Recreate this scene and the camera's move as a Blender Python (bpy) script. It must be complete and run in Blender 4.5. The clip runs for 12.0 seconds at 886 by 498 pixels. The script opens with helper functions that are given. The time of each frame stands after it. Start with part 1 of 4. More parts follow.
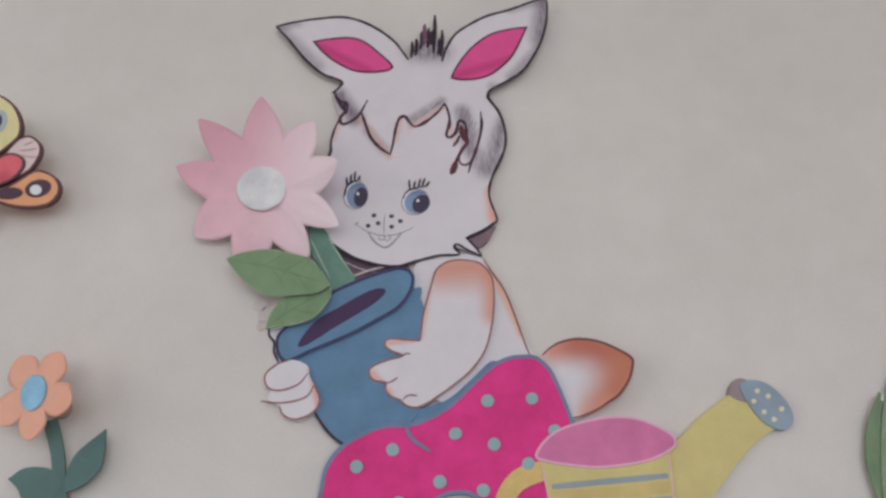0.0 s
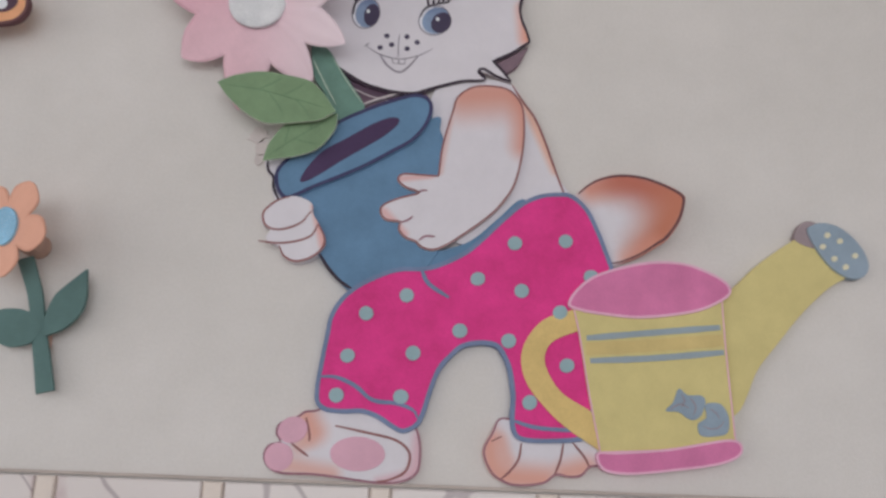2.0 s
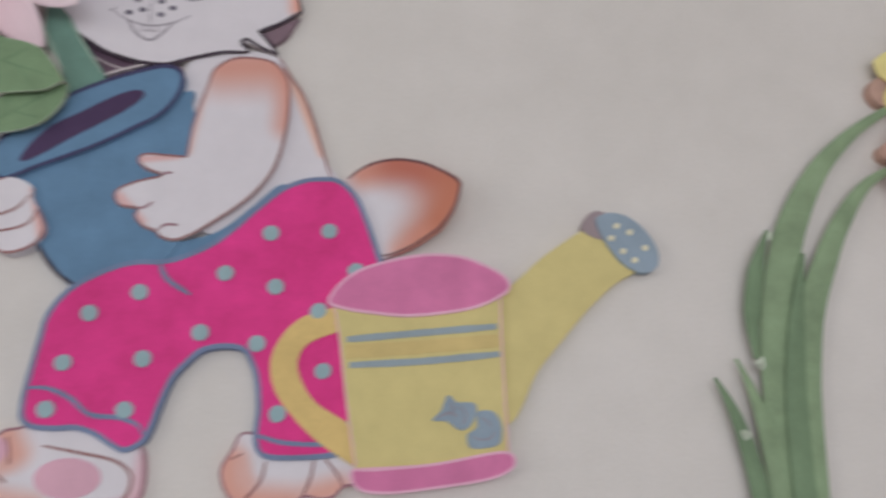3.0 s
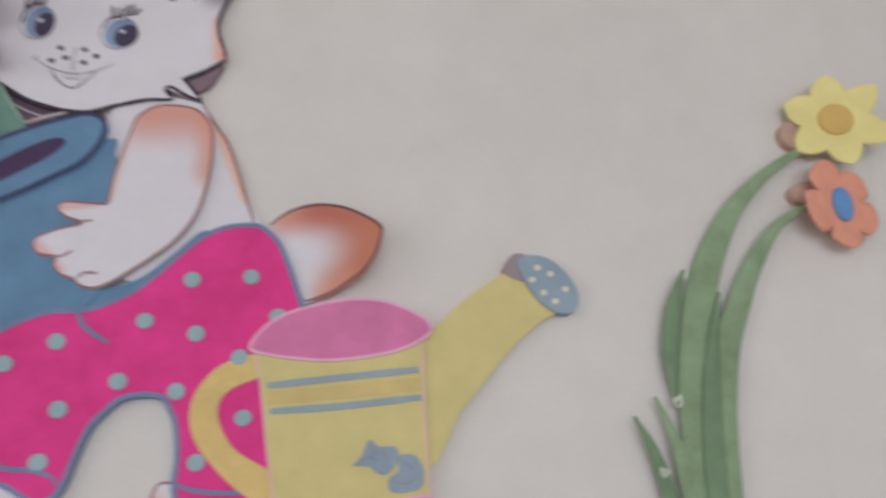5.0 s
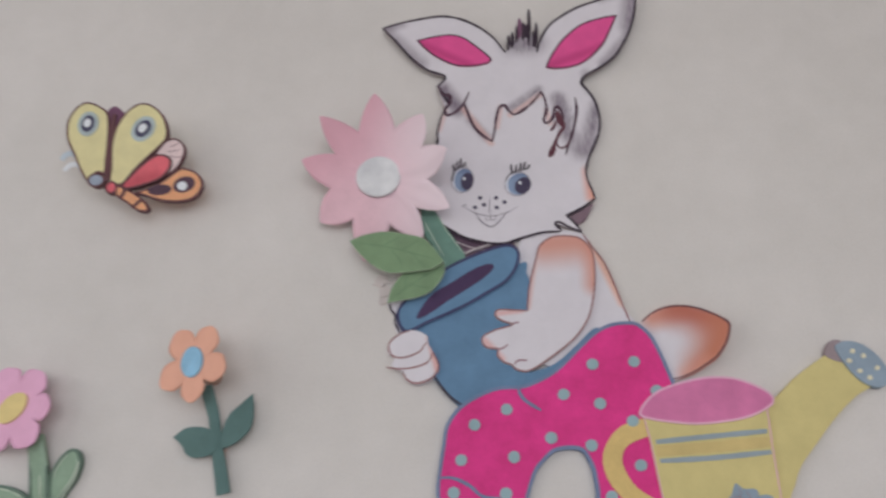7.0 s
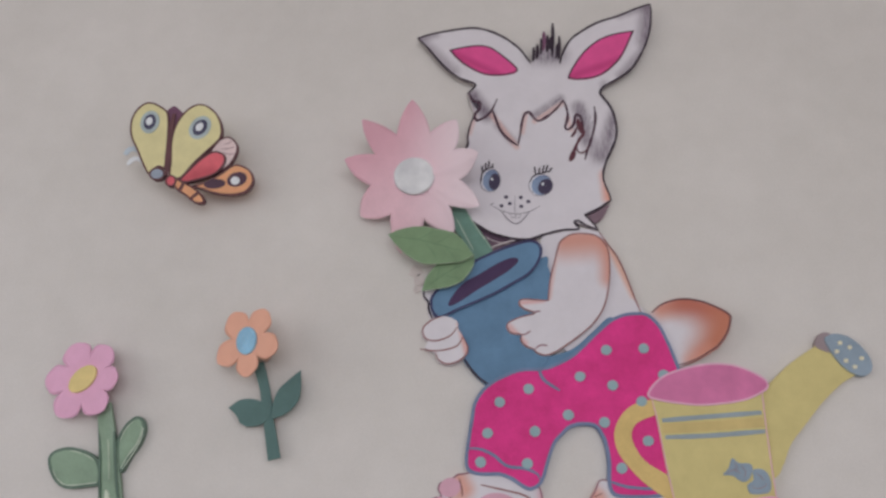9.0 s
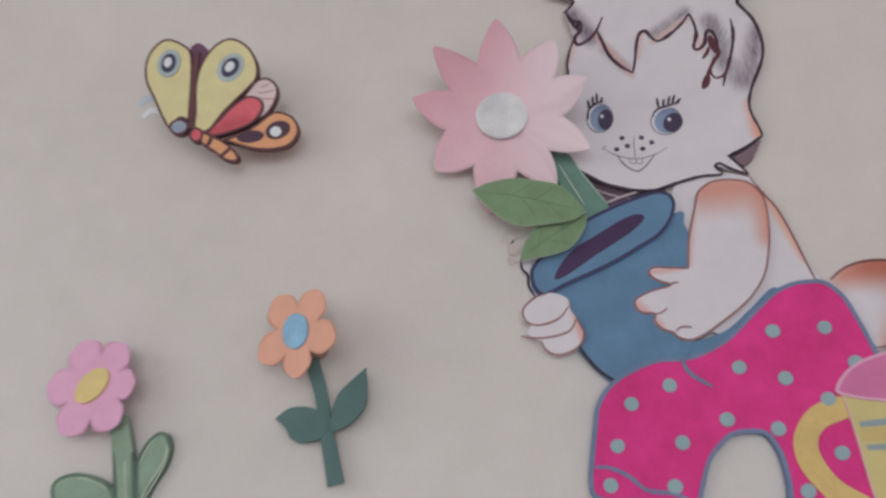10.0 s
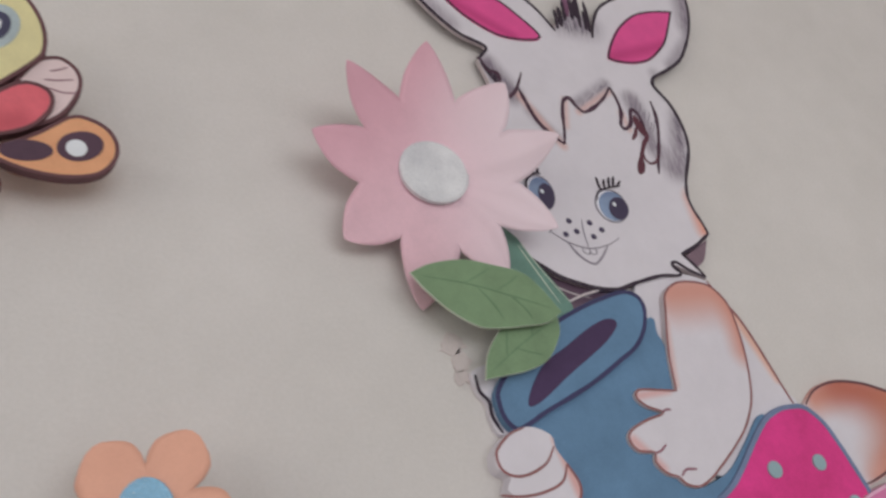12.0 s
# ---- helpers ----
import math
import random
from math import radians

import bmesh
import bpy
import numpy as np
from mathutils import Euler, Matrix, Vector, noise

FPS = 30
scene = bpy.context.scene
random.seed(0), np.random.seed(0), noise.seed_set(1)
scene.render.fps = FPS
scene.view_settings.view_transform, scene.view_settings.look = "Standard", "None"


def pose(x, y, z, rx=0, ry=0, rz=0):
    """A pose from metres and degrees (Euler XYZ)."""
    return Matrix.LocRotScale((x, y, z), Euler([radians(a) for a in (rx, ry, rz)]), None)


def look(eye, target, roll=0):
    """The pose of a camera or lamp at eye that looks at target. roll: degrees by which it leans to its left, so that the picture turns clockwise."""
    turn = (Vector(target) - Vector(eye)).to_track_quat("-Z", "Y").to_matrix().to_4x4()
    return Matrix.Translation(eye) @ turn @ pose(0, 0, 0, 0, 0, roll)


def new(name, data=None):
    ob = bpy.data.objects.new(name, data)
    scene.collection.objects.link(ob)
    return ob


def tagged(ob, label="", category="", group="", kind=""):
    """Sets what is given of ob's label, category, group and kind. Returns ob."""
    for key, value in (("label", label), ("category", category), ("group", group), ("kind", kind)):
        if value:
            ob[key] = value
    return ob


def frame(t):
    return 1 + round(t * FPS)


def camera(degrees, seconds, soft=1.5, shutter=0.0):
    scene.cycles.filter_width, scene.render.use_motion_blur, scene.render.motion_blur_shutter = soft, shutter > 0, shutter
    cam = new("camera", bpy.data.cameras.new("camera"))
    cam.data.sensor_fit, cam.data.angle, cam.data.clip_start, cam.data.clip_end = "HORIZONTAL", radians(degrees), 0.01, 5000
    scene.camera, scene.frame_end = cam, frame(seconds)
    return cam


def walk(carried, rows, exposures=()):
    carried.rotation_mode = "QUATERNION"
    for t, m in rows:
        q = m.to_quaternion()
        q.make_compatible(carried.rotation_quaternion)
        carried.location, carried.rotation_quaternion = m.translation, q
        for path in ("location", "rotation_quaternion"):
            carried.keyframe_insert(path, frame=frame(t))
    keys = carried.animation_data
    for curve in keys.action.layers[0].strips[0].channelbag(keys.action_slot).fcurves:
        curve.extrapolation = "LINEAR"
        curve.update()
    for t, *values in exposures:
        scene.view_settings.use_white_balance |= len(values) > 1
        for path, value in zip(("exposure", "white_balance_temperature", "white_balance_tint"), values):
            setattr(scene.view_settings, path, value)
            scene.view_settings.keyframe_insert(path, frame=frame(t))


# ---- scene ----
cam = camera(58.0, 12.0, soft=2.7, shutter=0.4)
PATH = [
    (0, (-0.111, -1.135, 1.469), (-0.041, 0.715, 2.226), 1.2),
    (0.5, (-0.109, -1.124, 1.443), (-0.044, 0.741, 2.163), 1.6),
    (1, (-0.113, -1.107, 1.422), (-0.039, 0.786, 2.064), 1.8),
    (1.5, (-0.113, -1.052, 1.413), (-0.047, 0.857, 2.005), 2.2),
    (2, (-0.088, -0.968, 1.43), (-0.092, 0.963, 1.952), 2.2),
    (2.2, (-0.049, -0.926, 1.431), (-0.088, 1.002, 1.961), 2.0),
    (2.5, (0.01, -0.908, 1.444), (0.005, 1.024, 1.96), 2.1),
    (2.7, (0.044, -0.883, 1.429), (0.095, 1.036, 1.991), 1.9),
    (3, (0.101, -0.86, 1.432), (0.297, 1.044, 2.009), 0.6),
    (3.2, (0.146, -0.843, 1.417), (0.435, 1.035, 2.04), -0.7),
    (4.8, (0.159, -0.85, 1.417), (0.576, 0.971, 2.131), -1.7),
    (5, (0.147, -0.881, 1.442), (0.427, 0.989, 2.093), -0.9),
    (5.2, (0.097, -0.906, 1.438), (0.326, 0.971, 2.088), -0.9),
    (5.5, (0.042, -0.945, 1.429), (0.211, 0.933, 2.096), 0.0),
    (6, (-0.059, -1.044, 1.421), (-0.03, 0.832, 2.113), 0.5),
    (6.5, (-0.132, -1.144, 1.42), (-0.149, 0.728, 2.123), 1.0),
    (7, (-0.151, -1.226, 1.409), (-0.28, 0.63, 2.141), 1.7),
    (7.2, (-0.172, -1.255, 1.39), (-0.341, 0.595, 2.131), 2.2),
    (8.8, (-0.183, -1.367, 1.362), (-0.339, 0.49, 2.088), 3.0),
    (9, (-0.199, -1.358, 1.372), (-0.322, 0.512, 2.071), 2.8),
    (9.2, (-0.215, -1.33, 1.381), (-0.344, 0.543, 2.069), 2.7),
    (9.5, (-0.259, -1.256, 1.405), (-0.403, 0.626, 2.065), 2.5),
    (9.7, (-0.278, -1.173, 1.403), (-0.500, 0.693, 2.086), 2.7),
    (10, (-0.286, -1.037, 1.423), (-0.539, 0.817, 2.13), 2.3),
    (10.2, (-0.288, -0.932, 1.455), (-0.402, 0.914, 2.215), 0.7),
    (10.3, (-0.275, -0.881, 1.474), (-0.354, 0.962, 2.246), 0.2),
    (10.5, (-0.282, -0.808, 1.489), (-0.276, 1.029, 2.278), -0.6),
    (10.7, (-0.309, -0.749, 1.508), (-0.210, 1.078, 2.316), -1.1),
    (11, (-0.365, -0.69, 1.527), (-0.107, 1.091, 2.4), -2.1),
    (11.2, (-0.425, -0.671, 1.559), (-0.025, 1.093, 2.413), -4.4),
    (11.5, (-0.519, -0.644, 1.56), (0.052, 1.051, 2.455), -6.6),
    (11.7, (-0.575, -0.646, 1.568), (0.110, 1.003, 2.467), -7.8),
    (12, (-0.637, -0.653, 1.561), (0.118, 0.949, 2.491), -8.5),
]
# the picture's brightness and white balance as the clip's camera drifts
EXPOSURES = [(0, 0.0, 6500, 10), (2, 0.0, 6520, 10), (3, 0.03, 6500, 10), (5, 0.1, 6450, 9.5), (6, 0.05, 6480, 10), (7, 0.0, 6500, 10), (9, -0.1, 6540, 11.3), (10.5, -0.06, 6560, 11), (12, -0.02, 6620, 10)]
walk(cam, [(t, look(eye, target, roll)) for t, eye, target, roll in PATH], EXPOSURES)

# ---- world and light ----
world = bpy.data.worlds.new("daylight")
scene.world = world
world.use_nodes = True
wn = world.node_tree
sky = wn.nodes.new("ShaderNodeTexSky")
sky.sky_type, sky.sun_disc, sky.sun_elevation, sky.sun_rotation = "NISHITA", False, radians(38), radians(250)
wn.nodes["Background"].inputs["Strength"].default_value = 0.1
wn.links.new(sky.outputs["Color"], wn.nodes["Background"].inputs["Color"])


def window_light(name, m, wide, high, watts, colour):
    lamp = bpy.data.lights.new(name, "AREA")
    lamp.shape, lamp.size, lamp.size_y, lamp.energy, lamp.color = "RECTANGLE", wide, high, watts, colour
    ob = new(name, lamp)
    ob.matrix_world = m
    return ob


# a window at the side of the decorated wall, and an added, unseen one across from it as soft fill
window_light("window_light_west", look((-2.84, -2.3, 1.75), (0.0, -1.2, 1.75)), 2.6, 1.9, 17, (0.925, 0.945, 0.99))
window_light("window_light_south", look((0.3, -4.84, 1.75), (0.3, 0.0, 1.75)), 4.2, 1.9, 72, (0.925, 0.945, 0.99))
scene.view_settings.exposure = 0.0


# ---- materials ----
def paint(r, g, b, gain=1.45):
    """A swatch given in display values, as a linear surface colour."""
    out = []
    for v in (r, g, b):
        v /= 255
        out.append(min(0.88, gain * (v / 12.92 if v <= 0.04045 else ((v + 0.055) / 1.055) ** 2.4)))
    return (*out, 1)


def shader(name, colour, rough=0.7, metal=0.0):
    mat = bpy.data.materials.new(name)
    mat.use_nodes = True
    bsdf = mat.node_tree.nodes["Principled BSDF"]
    bsdf.inputs["Base Color"].default_value = colour
    bsdf.inputs["Roughness"].default_value = rough
    bsdf.inputs["Metallic"].default_value = metal
    bsdf.inputs["Specular IOR Level"].default_value = 0.3
    return mat, mat.node_tree.nodes, mat.node_tree.links, bsdf


def math_node(ns, ls, op, a, b=None, clamp=False):
    n = ns.new("ShaderNodeMath")
    n.operation, n.use_clamp = op, clamp
    for i, v in enumerate((a, b)):
        if v is None:
            continue
        if isinstance(v, (int, float)):
            n.inputs[i].default_value = v
        else:
            ls.new(v, n.inputs[i])
    return n.outputs[0]


def noise_node(ns, ls, vec, scale, detail=4.0, rough=0.6):
    n = ns.new("ShaderNodeTexNoise")
    n.inputs["Scale"].default_value, n.inputs["Detail"].default_value, n.inputs["Roughness"].default_value = scale, detail, rough
    ls.new(vec, n.inputs["Vector"])
    return n.outputs["Fac"]


def mix_colour(ns, ls, fac, a, b, blend="MIX"):
    n = ns.new("ShaderNodeMix")
    n.data_type, n.blend_type = "RGBA", blend
    for sock, v in ((n.inputs[0], fac), (n.inputs[6], a), (n.inputs[7], b)):
        if isinstance(v, (int, float, tuple)):
            sock.default_value = v
        else:
            ls.new(v, sock)
    return n.outputs[2]


def bump_node(ns, ls, height, bsdf, strength, distance):
    n = ns.new("ShaderNodeBump")
    n.inputs["Strength"].default_value, n.inputs["Distance"].default_value = strength, distance
    ls.new(height, n.inputs["Height"])
    ls.new(n.outputs[0], bsdf.inputs["Normal"])


def foam(name, colour, rough=0.72, mottle=0.10, sprays=(), grain=520, sheen=0.0, speckle=0.0):
    """Craft foam or painted card: fine grain, faint blotches, and soft sprays for airbrushed strokes and painted-in
    shading.
    A spray is (colour, x1, z1, x2, z2, reach in cm, strength, streaky)."""
    mat, ns, ls, bsdf = shader(name, colour, rough)
    co = ns.new("ShaderNodeTexCoord").outputs["Object"]
    blotch = noise_node(ns, ls, co, 26, 5)
    fine = noise_node(ns, ls, co, grain, 3)
    dark = tuple(c * (1 - 2.2 * mottle) for c in colour[:3]) + (1,)
    light = tuple(min(0.9, c * (1 + 1.2 * mottle)) for c in colour[:3]) + (1,)
    both = math_node(ns, ls, "ADD", math_node(ns, ls, "MULTIPLY", blotch, 0.65), math_node(ns, ls, "MULTIPLY", fine, 0.35))
    spread = ns.new("ShaderNodeMapRange")
    spread.inputs[1].default_value, spread.inputs[2].default_value = 0.3, 0.7
    ls.new(both, spread.inputs[0])
    col = mix_colour(ns, ls, spread.outputs[0], dark, light)
    if sprays:
        flat = ns.new("ShaderNodeVectorMath")
        flat.operation = "MULTIPLY"
        flat.inputs[1].default_value = (1, 0, 1)
        ls.new(co, flat.inputs[0])
        for tint, x1, z1, x2, z2, reach, strength, streaky in sprays:
            a, ab = Vector((x1, 0, z1)) / 100, Vector((x2 - x1, 0, z2 - z1)) / 100
            rel = ns.new("ShaderNodeVectorMath")
            rel.operation = "SUBTRACT"
            rel.inputs[1].default_value = a
            ls.new(flat.outputs[0], rel.inputs[0])
            dot = ns.new("ShaderNodeVectorMath")
            dot.operation = "DOT_PRODUCT"
            dot.inputs[1].default_value = ab / max(1e-8, ab.length_squared)
            ls.new(rel.outputs[0], dot.inputs[0])
            h = math_node(ns, ls, "ADD", dot.outputs["Value"], 0.0, True)
            foot = ns.new("ShaderNodeVectorMath")
            foot.operation = "SCALE"
            foot.inputs[0].default_value = ab
            ls.new(h, foot.inputs["Scale"])
            gap = ns.new("ShaderNodeVectorMath")
            gap.operation = "DISTANCE"
            ls.new(rel.outputs[0], gap.inputs[0])
            ls.new(foot.outputs[0], gap.inputs[1])
            fade = ns.new("ShaderNodeMapRange")
            fade.interpolation_type = "SMOOTHSTEP"
            for i, v in enumerate((0.0, reach / 78, strength, 0.0)):
                fade.inputs[i + 1].default_value = v
            ls.new(gap.outputs["Value"], fade.inputs[0])
            f = fade.outputs[0]
            if streaky:
                long = ns.new("ShaderNodeVectorMath")
                long.operation = "MULTIPLY"
                long.inputs[1].default_value = (1.0, 1.0, 0.16)
                ls.new(co, long.inputs[0])
                s = noise_node(ns, ls, long.outputs[0], 330, 2)
                f = math_node(ns, ls, "MULTIPLY", f, math_node(ns, ls, "ADD", math_node(ns, ls, "MULTIPLY", s, 2 * streaky), 1 - streaky), True)
            col = mix_colour(ns, ls, f, col, tint)
    if speckle:
        sp = ns.new("ShaderNodeTexVoronoi")
        sp.inputs["Scale"].default_value = 620
        ls.new(co, sp.inputs["Vector"])
        glit = math_node(ns, ls, "LESS_THAN", sp.outputs["Distance"], 0.16)
        col = mix_colour(ns, ls, math_node(ns, ls, "MULTIPLY", glit, speckle), col, (0.9, 0.92, 0.95, 1))
        ls.new(math_node(ns, ls, "SUBTRACT", rough, math_node(ns, ls, "MULTIPLY", glit, 0.45)), bsdf.inputs["Roughness"])
    ls.new(col, bsdf.inputs["Base Color"])
    bsdf.inputs["Sheen Weight"].default_value = sheen
    bump_node(ns, ls, both, bsdf, 0.35, 0.0012)
    return mat


def plaster(name, colour, scale=1.0):
    mat, ns, ls, bsdf = shader(name, (*colour, 1), 0.78)
    co = ns.new("ShaderNodeTexCoord").outputs["Object"]
    big, mid, fine = noise_node(ns, ls, co, 1.6 * scale, 5), noise_node(ns, ls, co, 14 * scale, 4), noise_node(ns, ls, co, 260 * scale, 4, 0.7)
    tone = math_node(ns, ls, "ADD", math_node(ns, ls, "MULTIPLY", big, 0.45), math_node(ns, ls, "ADD", math_node(ns, ls, "MULTIPLY", mid, 0.25), math_node(ns, ls, "MULTIPLY", fine, 0.30)))
    ramp = ns.new("ShaderNodeMapRange")
    ramp.inputs[1].default_value, ramp.inputs[2].default_value = 0.32, 0.68
    ls.new(tone, ramp.inputs[0])
    dark = tuple(c * k for c, k in zip(colour, (0.87, 0.87, 0.86))) + (1,)
    light = tuple(c * k for c, k in zip(colour, (1.08, 1.08, 1.09))) + (1,)
    ls.new(mix_colour(ns, ls, ramp.outputs[0], dark, light), bsdf.inputs["Base Color"])
    relief = math_node(ns, ls, "ADD", math_node(ns, ls, "MULTIPLY", mid, 0.8), math_node(ns, ls, "MULTIPLY", fine, 0.5))
    bump_node(ns, ls, relief, bsdf, 0.4, 0.0025)
    return mat


def glazed_tile(name):
    """Cream glazed tile with mauve flower blotches and thin grey sprigs."""
    base = paint(190, 182, 180)
    mat, ns, ls, bsdf = shader(name, base, 0.25)
    co = ns.new("ShaderNodeNewGeometry").outputs["Position"]
    blot = noise_node(ns, ls, co, 9, 3)
    soft = ns.new("ShaderNodeMapRange")
    soft.inputs[1].default_value, soft.inputs[2].default_value, soft.inputs[4].default_value = 0.56, 0.70, 0.85
    ls.new(blot, soft.inputs[0])
    col = mix_colour(ns, ls, soft.outputs[0], base, paint(150, 118, 124))
    line = noise_node(ns, ls, co, 6.5, 1)
    near = math_node(ns, ls, "ABSOLUTE", math_node(ns, ls, "SUBTRACT", line, 0.47))
    thin = ns.new("ShaderNodeMapRange")
    thin.inputs[1].default_value, thin.inputs[2].default_value, thin.inputs[3].default_value, thin.inputs[4].default_value = 0.004, 0.011, 0.7, 0.0
    ls.new(near, thin.inputs[0])
    col = mix_colour(ns, ls, thin.outputs[0], col, paint(140, 128, 132))
    ls.new(col, bsdf.inputs["Base Color"])
    bump_node(ns, ls, blot, bsdf, 0.1, 0.001)
    return mat


INK, BROWN = paint(48, 36, 48), paint(128, 84, 84)
GREY = paint(96, 82, 96)
WALL = plaster("wall_paint", paint(187, 182, 179)[:3])
PLAIN = plaster("room_paint", (0.78, 0.76, 0.73))
CEILING = plaster("ceiling_paint", (0.78, 0.77, 0.75))
FLOOR = plaster("floor_screed", (0.44, 0.41, 0.38))
TILE, GROUT = glazed_tile("glazed_tile"), foam("grout", paint(164, 152, 146), 0.9)
STRIP = foam("cream_listello", paint(194, 182, 174), 0.35, 0.05)
FRAME = foam("window_paint", (0.72, 0.72, 0.70, 1), 0.45, 0.04)
M_INK, M_BROWN, M_MAUVE = foam("black_marker", INK, 0.6), foam("brown_marker", BROWN, 0.65), foam("mauve_marker", paint(132, 92, 104), 0.65)
M_NAVY = foam("navy_paint", paint(54, 52, 84), 0.6)
M_FRINGE, M_MAROON = foam("plum_marker", paint(64, 40, 54), 0.6), foam("maroon_marker", paint(84, 46, 56), 0.6)
M_CUT = foam("cut_card_edge", paint(178, 168, 170), 0.8, 0.05)
M_PENCIL = foam("grey_pencil", paint(112, 104, 116), 0.7)
ORANGE = paint(184, 127, 112)
WHITE = paint(190, 185, 191)
M_HEAD = foam("white_card_head", WHITE, 0.7, 0.03, (
    (GREY, -35.8, 92.0, -28.4, 84.4, 1.8, 0.50, 0.5), (GREY, -35.5, 92.0, -32.5, 93.0, 1.5, 0.5, 0.6),
    (GREY, 9.8, 99.5, 9.0, 91.5, 2.4, 0.74, 0.6), (GREY, 8.6, 89.6, 4.0, 84.0, 1.4, 0.53, 0.3), (GREY, 9.5, 99.4, 4.0, 97.6, 1.3, 0.44, 0.3),
    (GREY, -12.0, 88.5, -8.4, 88.5, 3.1, 0.66, 0.9), (GREY, -24.4, 79.0, -21.6, 75.0, 2.0, 0.84, 0.6),
    (GREY, -12.4, 75.2, -7.6, 78.8, 1.2, 0.5, 0.9), (GREY, -19.5, 73.0, -16.6, 69.6, 1.2, 0.48, 0.6),
    (GREY, -4.2, 77.0, -2.6, 70.0, 1.8, 0.70, 0.9), (GREY, 2.7, 75.0, 0.3, 67.0, 2.1, 0.62, 0.9), (GREY, 1.6, 78.5, 0.8, 82.0, 1.3, 0.40, 0.4),
    (GREY, -0.6, 66.4, -1.6, 68.4, 2.1, 0.44, 0.9),
    (paint(198, 128, 104), 0.9, 62.6, 1.3, 58.2, 1.7, 0.85, 0.0),
    (paint(186, 148, 142), -20.6, 75.0, -15.8, 68.4, 0.8, 0.7, 0.0), (paint(186, 148, 142), -14.8, 71.5, -14.2, 75.4, 0.7, 0.6, 0.0),
    (paint(186, 148, 142), -12.5, 73.9, -7.3, 77.8, 0.7, 0.65, 0.0), (paint(186, 148, 142), -6.2, 74.6, -5.6, 72.2, 0.7, 0.6, 0.0),
    (paint(186, 148, 142), -24.9, 71.0, -24.0, 74.6, 0.8, 0.6, 0.0)))
M_ARM = foam("white_card_arm", WHITE, 0.7, 0.03, (
    (ORANGE, -7.0, 49.8, -0.6, 50.4, 4.6, 0.9, 0.0), (ORANGE, 0.8, 49.0, 0.9, 43.0, 2.5, 0.9, 0.0),
    (paint(186, 148, 142), -8.8, 46.0, -9.8, 39.0, 0.6, 0.6, 0.0), (paint(190, 130, 124), -16.6, 33.4, -14.0, 30.6, 0.8, 0.6, 0.0),
    (paint(190, 130, 124), -15.0, 37.8, -11.0, 38.4, 0.6, 0.6, 0.0)))
M_TORSO = foam("white_card_torso", WHITE, 0.7, 0.03, ((paint(198, 150, 128), 0.6, 50.0, 5.0, 40.0, 0.9, 0.8, 0.0),))
M_PAW = foam("white_card_paw", WHITE, 0.7, 0.03, ((paint(190, 130, 120), -25.2, 33.6, -23.8, 28.6, 0.7, 0.7, 0.0),))
M_TAIL = foam("white_card_tail", WHITE, 0.7, 0.03, (
    (ORANGE, 9.6, 37.6, 13.8, 39.0, 2.6, 0.95, 0.0), (paint(162, 96, 82), 13.8, 39.0, 20.4, 36.2, 4.2, 1.0, 0.0),
    (paint(168, 106, 86), 20.6, 35.4, 17.4, 29.8, 4.6, 1.0, 0.0), (ORANGE, 17.0, 29.8, 14.6, 28.4, 2.2, 0.8, 0.0)))
PEACH = paint(190, 141, 129)
M_SOLE = foam("white_card_sole", WHITE, 0.7, 0.03, (
    (PEACH, -24.4, 8.2, -23.2, 6.2, 2.0, 0.95, 0.0), (PEACH, -26.8, 2.4, -21.0, 1.5, 1.6, 0.75, 0.0), (PEACH, -24.8, 4.6, -24.0, 5.2, 1.4, 0.7, 0.0),
    (paint(186, 150, 160), -10.8, 6.0, -11.2, 2.0, 1.3, 0.9, 0.0), (paint(186, 150, 160), -11.2, 2.0, -15.4, 0.8, 0.9, 0.8, 0.0)))
M_TOES = foam("white_card_toes", WHITE, 0.7, 0.03, (
    (PEACH, -2.8, 6.0, -2.4, 3.0, 2.3, 1.0, 0.0), (PEACH, -1.4, 2.0, 3.6, 1.8, 2.3, 1.0, 0.0), (PEACH, 6.2, 2.6, 8.6, 3.2, 2.0, 0.95, 0.0), (PEACH, -1.4, 6.0, -0.6, 4.0, 1.2, 0.6, 0.0)))
M_PINK = foam("magenta_felt", paint(207, 55, 123), 0.9, 0.13, (), 700, 0.15)
M_EARPINK = foam("ear_pink", paint(198, 76, 132), 0.8, 0.06, ((paint(150, 40, 90), -29.0, 88.6, -20.0, 84.0, 1.2, 0.5, 0.0), (paint(150, 40, 90), -5.6, 83.6, 4.0, 87.4, 1.2, 0.5, 0.0)))
M_TRIM = foam("slate_blue_trim", paint(104, 116, 144), 0.8, 0.10)
M_DOT = foam("sea_green_dot", paint(132, 154, 160), 0.8, 0.06)
M_POT = foam("denim_blue_card", paint(88, 118, 146), 0.75, 0.09)
M_HOLLOW = foam("aubergine_card", paint(66, 50, 78), 0.8, 0.10)
# dark tone and jaw spray paint in the shade under the chin
M_NECK = foam("mauve_card_chin_shaded", paint(116, 96, 106), 0.8, 0.12, ((paint(74, 56, 72), -26.0, 53.6, -16.0, 49.2, 3.0, 0.9, 0.0),))
M_PAD = foam("dusty_pink_card", paint(190, 148, 164), 0.8, 0.05)
M_IRIS = foam("iris_blue", paint(120, 136, 162), 0.5, 0.12, ((paint(80, 90, 124), -21.6, 63.2, -20.0, 63.4, 1.2, 0.6, 0.0), (paint(80, 90, 124), -12.6, 62.4, -10.2, 63.0, 1.2, 0.6, 0.0)))
